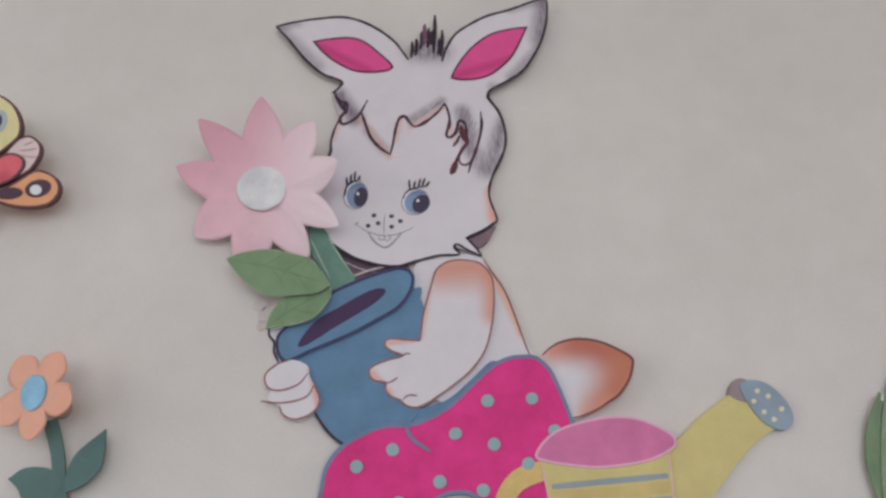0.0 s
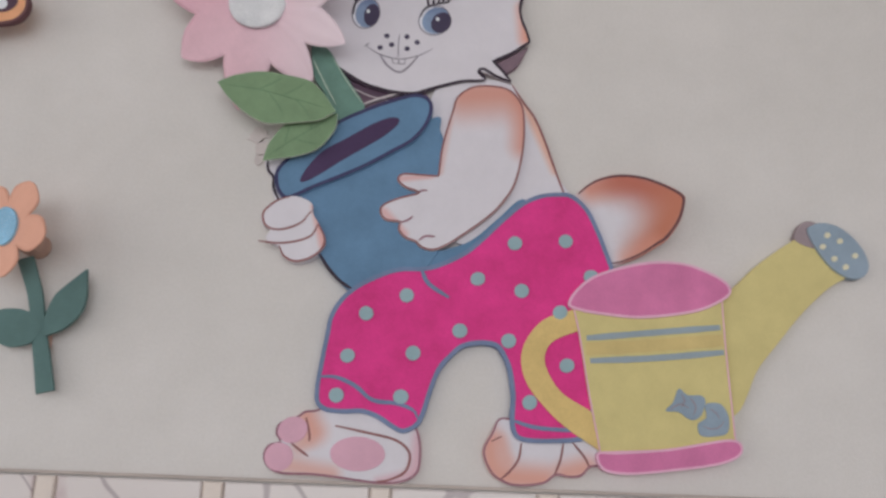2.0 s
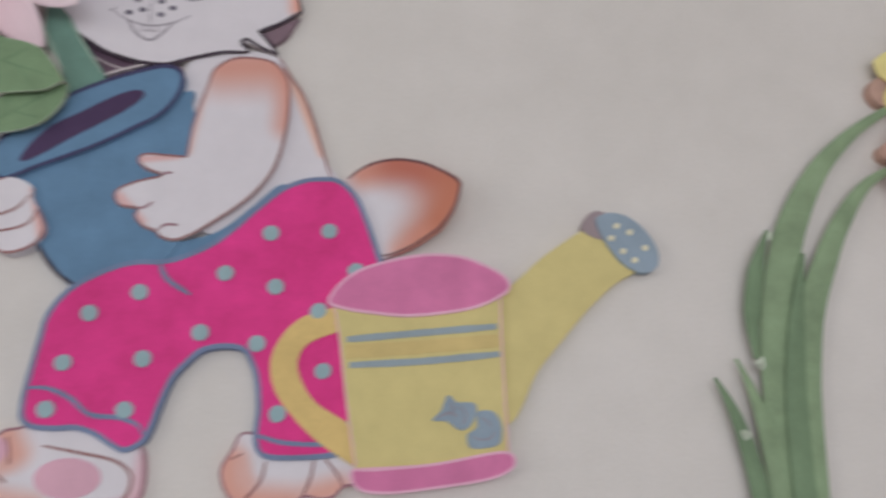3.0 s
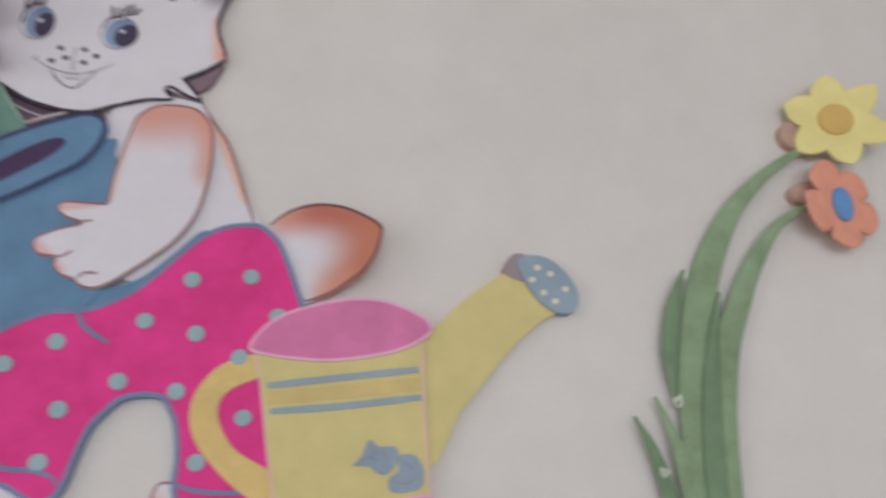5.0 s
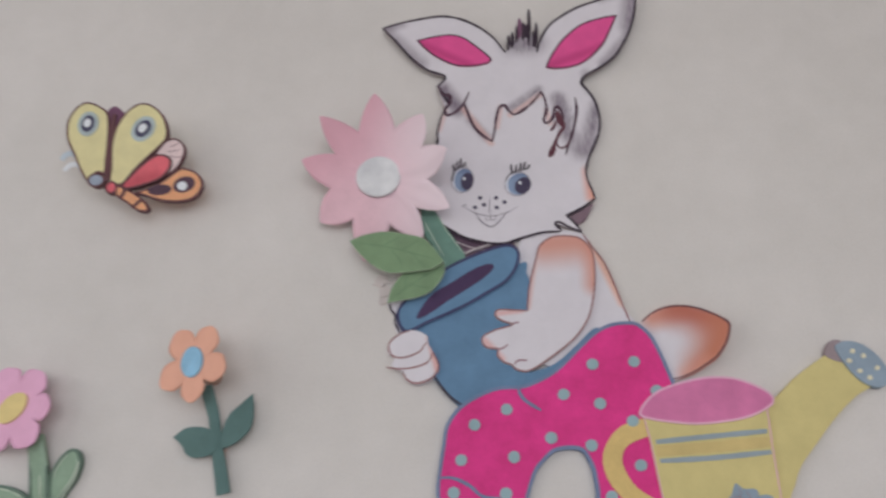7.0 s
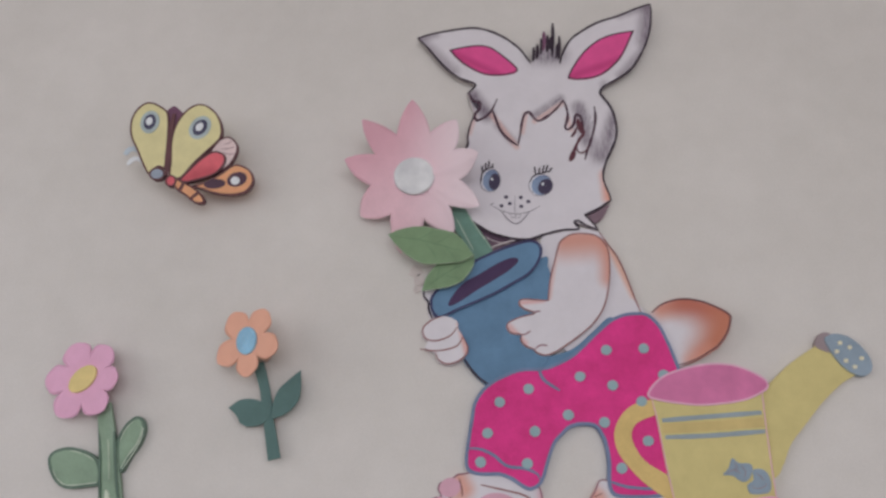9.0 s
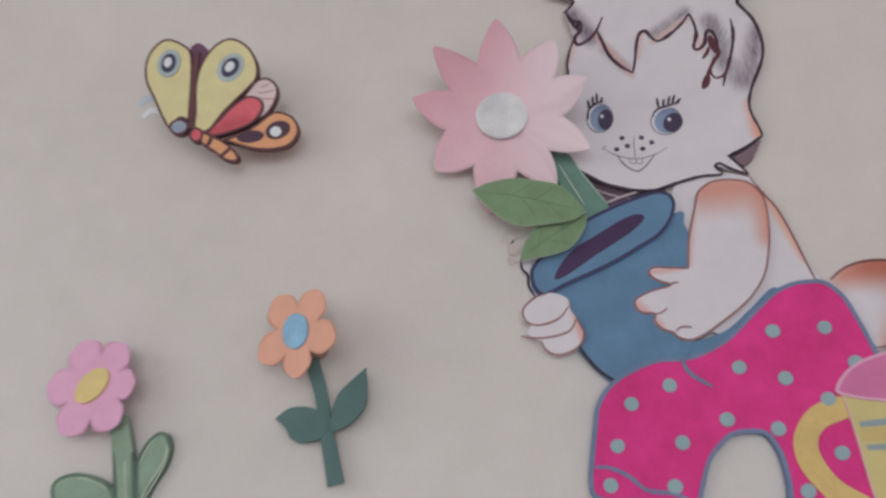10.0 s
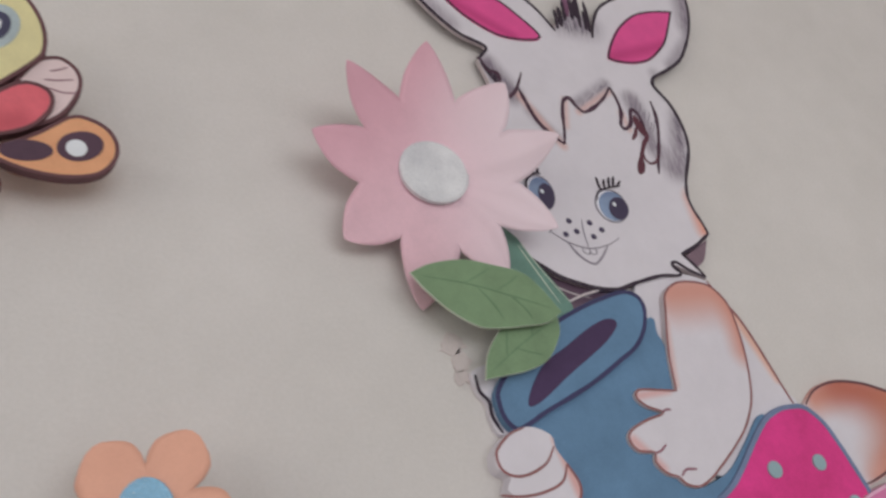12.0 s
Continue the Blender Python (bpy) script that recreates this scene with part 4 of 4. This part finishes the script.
rose = plate("rose", outline([(36.2, 32.7), (36.9, 33.5), (38.3, 33.8), (40.2, 33.3), (42.0, 31.8), (43.2, 29.8), (43.3, 28.0), (42.3, 26.9), (40.7, 26.9), (38.9, 28.0), (37.2, 30.3)]), 6, 17, M_ROSE, can, "steel blue sprinkler head with pale dots")
for x, z in ((38.6, 32.2), (37.9, 30.7), (40.1, 31.5), (41.8, 29.7), (39.2, 29.2), (40.5, 28.2)):
    plate("sprinkler_dot", oval(x, z, 0.42, 0.36, 30, 10), 17, 18, M_CREAM, rose)
plate("handle", outline([(7.4, 21.8), (3.6, 20.4), (1.5, 18.1), (0.7, 15.5), (1.4, 12.6), (3.6, 9.8), (6.2, 7.5), (9.9, 5.2)], [(9.9, 5.2), (10.2, 8.0), (8.8, 9.7)], [(8.8, 9.7), (5.5, 11.7), (3.8, 14.3), (3.6, 16.2), (4.7, 17.8), (7.9, 19.2)], [(7.9, 19.2), (8.4, 20.6), (7.4, 21.8)]), 0, 16, M_HANDLE, can, "honey yellow handle")
body_edge = outline([(6.9, 21.8), (11.1, 22.4), (16.3, 22.6), (22.4, 23.0), (25.1, 23.5)], [(25.1, 23.5), (25.3, 16.5), (25.8, 6.8)], [(25.8, 6.8), (18.0, 5.5), (9.9, 4.9)], [(9.9, 4.9), (8.7, 11.4), (7.7, 17.9), (6.9, 21.8)])
can_body = plate("body", body_edge, 0, 17, M_CAN, can)
edge_line("body_edge", body_edge, 0.16, 17.4, M_RIMEDGE, can)
stroke("band", [(8.4, 16.9), (16.0, 17.6), (24.9, 18.6)], 1.5, 17.4, M_BAND, can_body, taper=0.0)
stroke("stripe", [(8.5, 18.2), (16.0, 19.1), (24.6, 20.1)], 0.74, 17.9, M_STRIPE, can_body, taper=0.15)
stroke("stripe", [(8.9, 15.5), (16.5, 16.1), (24.9, 17.1)], 0.74, 17.9, M_STRIPE, can_body, taper=0.15)
plate("leaf_patch", outline([(19.3, 12.6), (20.3, 11.9), (21.9, 11.9), (22.4, 11.2), (21.8, 9.6), (20.8, 9.0), (19.9, 9.4), (19.2, 9.9), (17.7, 10.0), (18.6, 11.0)]), 17, 18.6, M_ROSE, can_body, "grey-blue painted patch")
plate("leaf_patch", outline([(22.4, 10.9), (24.1, 11.0), (25.0, 9.6), (24.8, 7.8), (23.5, 7.3), (21.7, 7.3), (21.4, 8.6), (22.4, 9.4)]), 17, 18.9, M_ROSE, can_body, "grey-blue painted patch")
for line in ([(18.2, 10.2), (19.4, 10.8), (20.4, 10.4)], [(20.6, 11.6), (21.2, 10.6), (20.9, 9.6)], [(19.6, 12.0), (19.9, 11.2), (19.5, 10.5)]):
    stroke("patch_line", line, 0.14, 19.0, M_ROSESIDE, can_body, taper=0.6)
for line in ([(21.9, 8.4), (22.8, 8.1), (23.8, 8.3), (24.4, 9.0)], [(22.8, 10.4), (23.6, 9.9), (23.9, 9.3)]):
    stroke("patch_line", line, 0.12, 19.3, M_ROSESIDE, can_body, taper=0.6)
mouth_edge = outline([(6.3, 22.1), (7.2, 24.0), (9.5, 25.9), (13.4, 27.3), (17.2, 28.0), (21.0, 27.8), (24.4, 26.5), (25.9, 25.4), (26.1, 24.3), (25.0, 23.3), (22.3, 22.0), (18.5, 21.2), (14.7, 20.8), (11.0, 21.0), (8.0, 21.4)])
plate("mouth", mouth_edge, 0, 19, M_ORCHID, can, "orchid pink mouth with a paler edge", edge=M_RIMEDGE)
edge_line("mouth_edge", mouth_edge, 0.3, 19.4, M_RIMEDGE, can)
base_edge = outline([(9.7, 5.0), (12.1, 5.1), (17.9, 5.7), (23.0, 6.7), (25.2, 7.0), (26.3, 6.6), (26.4, 5.6), (25.4, 4.7), (22.9, 3.9), (17.8, 3.1), (13.5, 2.6), (10.7, 2.8), (9.6, 3.8)])
plate("base", base_edge, 0, 19, M_ORCHID, can, "orchid pink base", edge=M_RIMEDGE)
edge_line("base_edge", base_edge, 0.26, 19.4, M_RIMEDGE, can)

settle(can, 1.002, 1.003, 0.12, 0.11, 2.3)

# ---- butterfly ----
moth = thing("butterfly_cutout", (-0.75, 0, 2.0), "lemon, red and orange foam butterfly cut-out with dark outlines", "wall decoration")
wing_l = outline([(-9.7, -1.2), (-11.2, 0.9), (-12.6, 3.8), (-14.1, 6.8), (-14.5, 9.8), (-13.9, 12.2), (-12.5, 14.1), (-10.9, 14.6), (-8.8, 13.8), (-7.3, 12.3), (-6.8, 8.1), (-6.7, 3.3), (-6.8, 0.4), (-8.2, 0.6)])
wing_r = outline([(-5.8, -1.1), (-6.0, 2.1), (-6.3, 6.3), (-5.8, 9.9), (-4.3, 13.0), (-2.3, 14.8), (-0.3, 14.9), (1.8, 13.5), (3.2, 11.0), (3.5, 8.5), (2.7, 6.8), (0.4, 4.0), (-1.4, 1.7), (-3.6, -1.5)])
plate("knob", outline([(-7.6, 12.7), (-7.2, 13.8), (-6.4, 14.2), (-5.4, 13.6), (-4.8, 12.7), (-5.3, 10.7), (-6.3, 7.6)]), 26, 37, M_PLUM, moth)
for ring, name, mat, a, b, label in (
        (wing_l, "forewing", M_WING, 28, 40, "pale lemon wing with an eyespot"), (wing_r, "forewing", M_WING, 28, 41, "pale lemon wing with an eyespot"),
        (outline([(2.6, 7.3), (3.5, 8.1), (4.9, 8.4), (6.4, 7.3), (6.8, 5.5), (6.1, 3.2), (5.0, 1.6), (3.0, 0.4), (0.7, 1.3), (1.3, 4.8)]), "hindwing", M_BLUSH, 26, 37, "blush white wing"),
        (outline([(-1.3, -2.9), (1.2, -1.7), (3.7, 0.1), (6.0, 2.2), (7.6, 2.4), (9.4, 1.6), (10.4, 0.0), (10.3, -1.8), (9.0, -3.5), (6.4, -4.3), (3.2, -4.2), (0.4, -3.4)]), "hindwing", M_ORANGE, 26, 39, "orange wing with dark spots"),
        (outline([(-3.8, -1.8), (-2.3, 0.5), (-0.5, 2.8), (1.6, 4.7), (3.3, 4.9), (4.5, 4.1), (4.6, 2.4), (3.2, 0.2), (0.7, -1.2), (-2.4, -2.3)]), "hindwing", M_RED, 26, 40.5, "coral red wing"),
        (outline([(-4.6, -1.6), (-2.9, -2.2), (-1.2, -3.0), (0.6, -4.4), (1.5, -5.8), (1.0, -6.6), (-0.6, -6.4), (-2.7, -4.9), (-4.6, -3.6)]), "abdomen", M_ORANGE, 26, 41.5, "orange abdomen with dark bands"),
        (oval(-8.2, -0.9, 1.55, 1.4, 10), "head", M_BLUEHEAD, 26, 41.5, "slate blue head"), (oval(-5.4, -2.2, 1.15, 1.3), "thorax", M_RED, 26, 42, "coral red thorax")):
    ob = plate(name, ring, a, b, mat, moth, label, edge=M_SPINE)
    edge_line("outline", ring, 0.36, b + 0.4, M_SPINE, ob)
stroke("spine", [(-6.2, 12.4), (-6.5, 8.1), (-6.4, 3.3), (-6.4, -1.1)], 0.8, 42, M_SPINE, moth, taper=0.2, thick=3)
for x, z, turn, k in ((-10.7, 10.2, -8, 0.92), (-0.9, 9.8, -25, 1.0)):
    plate("halo", oval(x, z, 1.95 * k, 2.7 * k, turn), 40, 41.8, M_HALO, moth)
    plate("eyespot", oval(x, z, 1.25 * k, 1.85 * k, turn), 41, 42.4, M_DARKRING, moth)
    plate("eyespot_centre", oval(x - 0.1, z + 0.1, 0.68 * k, 0.98 * k, turn), 42, 43, M_GLEAM, moth)
plate("spot", oval(3.0, -2.1, 2.1, 1.05, 10), 39, 39.8, M_DUSK, moth)
plate("spot", oval(7.2, -0.8, 2.0, 1.5, 28), 39, 39.8, M_DUSK, moth)
plate("spot_centre", oval(6.9, -1.1, 0.88, 0.88), 39, 40.5, M_GLEAM, moth)
for line in ([(-2.9, -2.3), (-3.3, -3.6), (-3.9, -4.2)], [(0.2, -4.2), (-0.6, -5.0), (-1.4, -6.0)]):
    stroke("band", line, 0.65, 42, M_SPINE, moth, taper=0.2)
for line in ([(3.6, 5.6), (4.8, 5.8), (6.0, 6.2)], [(4.0, 4.8), (5.2, 4.6), (6.4, 4.8)], [(4.0, 6.6), (4.8, 7.0), (5.4, 7.4)]):
    stroke("wing_vein", line, 0.14, 37.5, M_MAUVE, moth)
stroke("antenna", [(-15.4, 3.2), (-14.6, 4.4), (-13.2, 4.6), (-11.6, 3.6)], 1.1, 24, M_CURL, moth, "pale blue curled paper antenna", taper=0.4, thick=1.5)
stroke("antenna", [(-14.6, 1.0), (-13.6, 2.2), (-12.4, 2.4), (-10.8, 1.4)], 1.0, 27, M_GLEAM, moth, "white curled paper antenna", taper=0.4, thick=1.5)
plate("mount", oval(-6.4, 4.0, 3.0, 3.0, 0, 20), -37, 30, M_PADBROWN, moth)
plate("mount", oval(3.0, -1.0, 2.0, 1.5, 0, 20), -16, 28, M_PADBROWN, moth)

settle(moth, 0.935, 0.868, 0.85, 0.2, -21)
moth.rotation_euler = (radians(12), 0, radians(7))


def round_bloom(parent, x, depth, z, yaw, pitch, angles, reach, valley, mats, middle, lift=0.0, pointed=False, label="", jitter=0.06):
    """A foam bloom: petals round a disc, turned out of the wall's plane."""
    m = Matrix.Translation((x / 100, -depth / 1000, z / 100)) @ pose(0, 0, 0, pitch, 0, yaw)
    r = random.Random(int(abs(x * 31) + z * 7))
    wedge_petals(parent, m, [(a, reach * (1 + r.uniform(-jitter, jitter)), lift + r.uniform(-1, 1)) for a in angles], valley, 0.5, pointed, mats[0], 2.5)
    plate("centre", oval(0, 0, middle[0], middle[1], middle[2], 26), 0.6, 4.5, mats[1], parent, label, bevel=0.15, m=m)


# ---- orange flower ----
orange = thing("orange_foam_flower", (-0.62, 0, 1.40), "peach orange foam flower with glitter blue centre and teal stem", "foam flower", "small wall flowers")
blade("stem", [(2.6, 25.2), (4.0, 21.0), (5.1, 16.2), (6.2, 12.1), (6.9, 9.5)], [1.9, 1.7, 1.7, 1.9, 2.1], [34, 24, 20, 19, 19], M_STEMTEAL, orange, "deep teal stem", 0.8, 5)
plate("leaf", outline([(-1.9, 17.6), (-0.1, 19.0), (2.4, 19.2), (4.2, 18.5), (5.4, 16.8)], [(5.4, 16.8), (4.3, 15.2), (2.0, 14.6), (0.5, 15.1), (-0.4, 16.4), (-1.9, 17.6)]), 16, 21, M_STEMTEAL, orange)
plate("leaf", outline([(6.0, 16.0), (5.7, 18.5), (6.4, 20.9), (7.5, 22.2), (9.8, 24.4)], [(9.8, 24.4), (10.2, 21.0), (9.8, 18.9), (8.1, 17.0), (6.0, 16.0)]), 18, 24, M_STEMTEAL, orange)
plate("mount", oval(5.2, 16.5, 0.6, 2.2, 10, 16), 0, 19, M_PADBROWN, orange)
plate("mount", oval(2.4, 27.4, 1.5, 1.5, 0, 16), 0, 55, M_PADBROWN, orange)
settle(orange, 0.993, 0.9964, 0.26, 0.06)
round_bloom(orange, 1.05, 60, 28.3, -18, 0, (277, 345, 60, 128, 214), 6.1, 3.3, (M_PEACHFOAM, M_AQUA), (1.95, 2.4, 10), 2, False, "glitter blue disc")

# ---- pink flower ----
pink = thing("pink_foam_flower", (-0.92, 0, 1.40), "candy pink foam flower with mustard centre and sage green stem", "foam flower", "small wall flowers")
blade("stem", [(6.2, 17.4), (7.9, 11.2), (9.1, 6.0), (10.2, 1.6), (10.6, 0.6)], [2.5, 2.6, 3.0, 3.6, 3.7], [22, 15, 12, 11, 11], M_STEMGREEN, pink, "sage green stem", 2.0, 8)
stroke("stem_edge", [(5.2, 16.4), (6.6, 10.8), (7.6, 5.6), (8.5, 1.2)], 0.36, 15, M_RIMDARK, pink, thick=6)
stroke("stem_edge", [(8.7, 13.0), (9.6, 9.0), (10.6, 5.0), (11.8, 1.0)], 0.5, 15, M_RIMDARK, pink, thick=6)
for ring in (outline([(-1.9, 7.4), (-1.7, 9.0), (-0.1, 9.9), (2.0, 10.1), (4.6, 9.5), (6.5, 8.4), (7.5, 6.4), (7.6, 4.3), (5.3, 3.7), (2.0, 3.4), (-0.3, 4.7)]), outline([(10.3, 6.9), (9.5, 9.7), (9.4, 12.0), (10.4, 14.4), (11.9, 15.7), (13.2, 15.3), (13.9, 13.6), (13.5, 11.2), (12.2, 8.8), (11.2, 6.5)])):
    leaf = plate("leaf", ring, 0, 11, M_STEMGREEN, pink, "sage green leaf with a dark edge", bevel=0.2, edge=M_RIMDARK)
    edge_line("leaf_edge", ring, 0.46, 11.5, M_RIMDARK, leaf)
    n = len(ring)
    # pale strokes inside the rim: painted highlights of the glossy leaf
    stroke("glue_edge", inset(ring, 0.55)[n // 20:n * 9 // 20], 0.16, 11.9, M_EDGEGLINT, leaf, ready=True, wobble=0.8)
    stroke("glue_edge", inset(ring, 0.6)[n * 6 // 10:n * 8 // 10], 0.12, 11.9, M_EDGEGLINT, leaf, ready=True, wobble=0.8)
# painted highlights on the stem and along the right leaf
plate("glue_dab", outline([(9.0, 3.4), (9.7, 3.0), (10.3, 1.2), (10.2, 0.6), (9.4, 0.8)]), 11, 14.2, M_EDGEGLINT, pink, "pale highlight painted low on the glossy stem", bevel=0.03)
stroke("glue_edge", [(7.7, 12.6), (8.6, 9.0), (9.4, 5.2)], 0.14, 15.6, M_EDGEGLINT, pink, wobble=0.8)
stroke("glue_edge", [(11.2, 6.9), (12.4, 9.2), (13.4, 11.6), (13.6, 13.8)], 0.16, 12, M_EDGEGLINT, pink)
plate("mount", oval(3.4, 20.4, 1.8, 1.8, 0, 16), 0, 28, M_PADBROWN, pink)
round_bloom(pink, 2.5, 33, 21.3, -8, 0, (118, 52, 2, 312, 243, 182), 6.9, 4.3, (M_PINKFOAM, M_MUSTARD), (1.9, 2.85, -46), 2, False, "mustard yellow disc")

settle(pink, 0.991, 0.995, 0.53, 0.10)

# ---- daffodil bunch ----
bunch = thing("foam_flower_bunch", (0.8, 0, 1.40), "yellow and coral foam flowers on long curved green leaves", "foam flower", "small wall flowers")
blade("leaf_blade", [(-4.2, 50.0), (-10.2, 45.9), (-15.3, 40.6), (-19.2, 33.8), (-21.3, 27.3), (-22.6, 19.2), (-22.9, 11.6), (-22.7, 5.0), (-22.4, 1.0)], [0.9, 1.5, 2.4, 3.4, 4.0, 4.4, 4.4, 4.4, 4.2], [16, 13, 11, 10, 10, 10, 10, 10, 10], M_BLADE, bunch)
blade("leaf_blade", [(-3.8, 42.3), (-9.3, 39.2), (-13.3, 34.0), (-16.0, 28.8), (-18.4, 23.2), (-19.8, 16.6), (-20.4, 11.6), (-20.8, 5.0), (-21.0, 1.0)], [0.7, 1.3, 2.2, 2.8, 3.2, 3.4, 3.6, 3.8, 4.0], [20, 16, 13, 12, 13, 13, 13, 13, 13], M_BLADE, bunch)
blade("leaf_blade", [(-18.6, 30.0), (-20.4, 22.0), (-21.6, 12.0), (-21.8, 1.0)], [0.4, 2.0, 2.6, 2.6], [14, 15, 15, 15], M_BLADEDARK, bunch, "darker green blade")
blade("leaf_blade", [(-22.9, 32.6), (-24.7, 27.6), (-25.7, 22.0), (-25.6, 17.4)], [0.4, 1.9, 2.0, 0.6], [16, 15, 14, 14], M_BLADEDARK, bunch, "darker green blade")
blade("leaf_blade", [(-28.1, 17.4), (-26.6, 14.0), (-25.4, 10.0), (-24.6, 5.0), (-24.2, 1.0)], [0.3, 1.2, 2.0, 2.2, 2.4], [15, 14, 13, 13, 13], M_BLADE, bunch)
blade("leaf_blade", [(-30.8, 15.2), (-29.2, 12.2), (-28.0, 9.0), (-27.0, 5.0), (-26.4, 1.0)], [0.3, 1.2, 1.8, 2.0, 2.2], [16, 15, 14, 13, 13], M_BLADEDARK, bunch)
for line in ([(-22.6, 32.4), (-22.9, 31.4)], [(-25.9, 17.2), (-25.4, 16.4), (-25.2, 17.6)], [(-28.2, 9.6), (-28.0, 8.8), (-27.5, 9.4)]):
    stroke("glue_edge", line, 0.7, 17.5, M_EDGEGLINT, bunch)
plate("mount", oval(-4.4, 52.0, 2.6, 2.2, 0, 18), 0, 14, M_PADBROWN, bunch, "brown mounting foam")
plate("mount", oval(-4.4, 43.8, 2.6, 1.5, 10, 18), 0, 14, M_PADBROWN, bunch, "brown mounting foam")
plate("mount", oval(0.3, 53.4, 1.6, 1.6, 0, 16), 0, 25, M_PADBROWN, bunch)
plate("mount", oval(-0.8, 41.7, 1.3, 1.6, 0, 16), 0, 21, M_PADBROWN, bunch)
round_bloom(bunch, 0.1, 29, 53.6, -14, 0, (92, 38, 338, 278, 218, 158), 7.3, 4.7, (M_YELLOW, M_OCHRE), (2.2, 2.2, 0), 3, True, "ochre disc", 0.1)
round_bloom(bunch, -1.0, 25, 41.7, 12, 0, (112, 48, 340, 275, 200), 6.0, 3.7, (M_CORAL, M_BLUE), (1.6, 2.3, 0), 2, False, "cornflower blue disc")

settle(bunch, 0.9954, 0.996, -0.37, 0.17)

# ---- tiled dado ----
dado = slab("tile_dado", GROUT, (-3.0, 3.0, -0.006, 0.0, 0.0, 1.402), label="cream glazed tile dado with mauve flowers and narrow strips")

slab("trim", GROUT, (-3.0, 3.0, -0.0075, -0.0005, 1.4045, 1.4075), label="thin beige grout bead along the top of the tiles")


def tile_mesh(name, w, h, mat, t=0.0095):
    me = bpy.data.meshes.new(name)
    bm = bmesh.new()
    c = 0.0018
    rings = [[bm.verts.new((x, -d, z)) for x, z in ((i, i), (w - i, i), (w - i, h - i), (i, h - i))] for i, d in ((0, 0.004), (0, t - c), (c, t))]
    for a, b in zip(rings, rings[1:]):
        for i in range(4):
            bm.faces.new((a[i], a[(i + 1) % 4], b[(i + 1) % 4], b[i]))
    bm.faces.new(rings[-1])
    bmesh.ops.recalc_face_normals(bm, faces=bm.faces)
    bm.to_mesh(me)
    bm.free()
    me.materials.append(mat)
    return me


tile_me, strip_me = tile_mesh("tile", 0.1655, 0.198, TILE), tile_mesh("tile_strip", 0.022, 0.198, STRIP, 0.0105)
for col in range(30):
    x = -2.857 + 0.1925 * col
    for row in range(7):
        z = 1.404 - 0.2 * (row + 1)
        for name, me, dx in (("tile_strip", strip_me, 0.0), ("tile", tile_me, 0.0245)):
            ob = new(name, me)
            ob.parent = dado
            ob.location = (x + dx, 0, z)
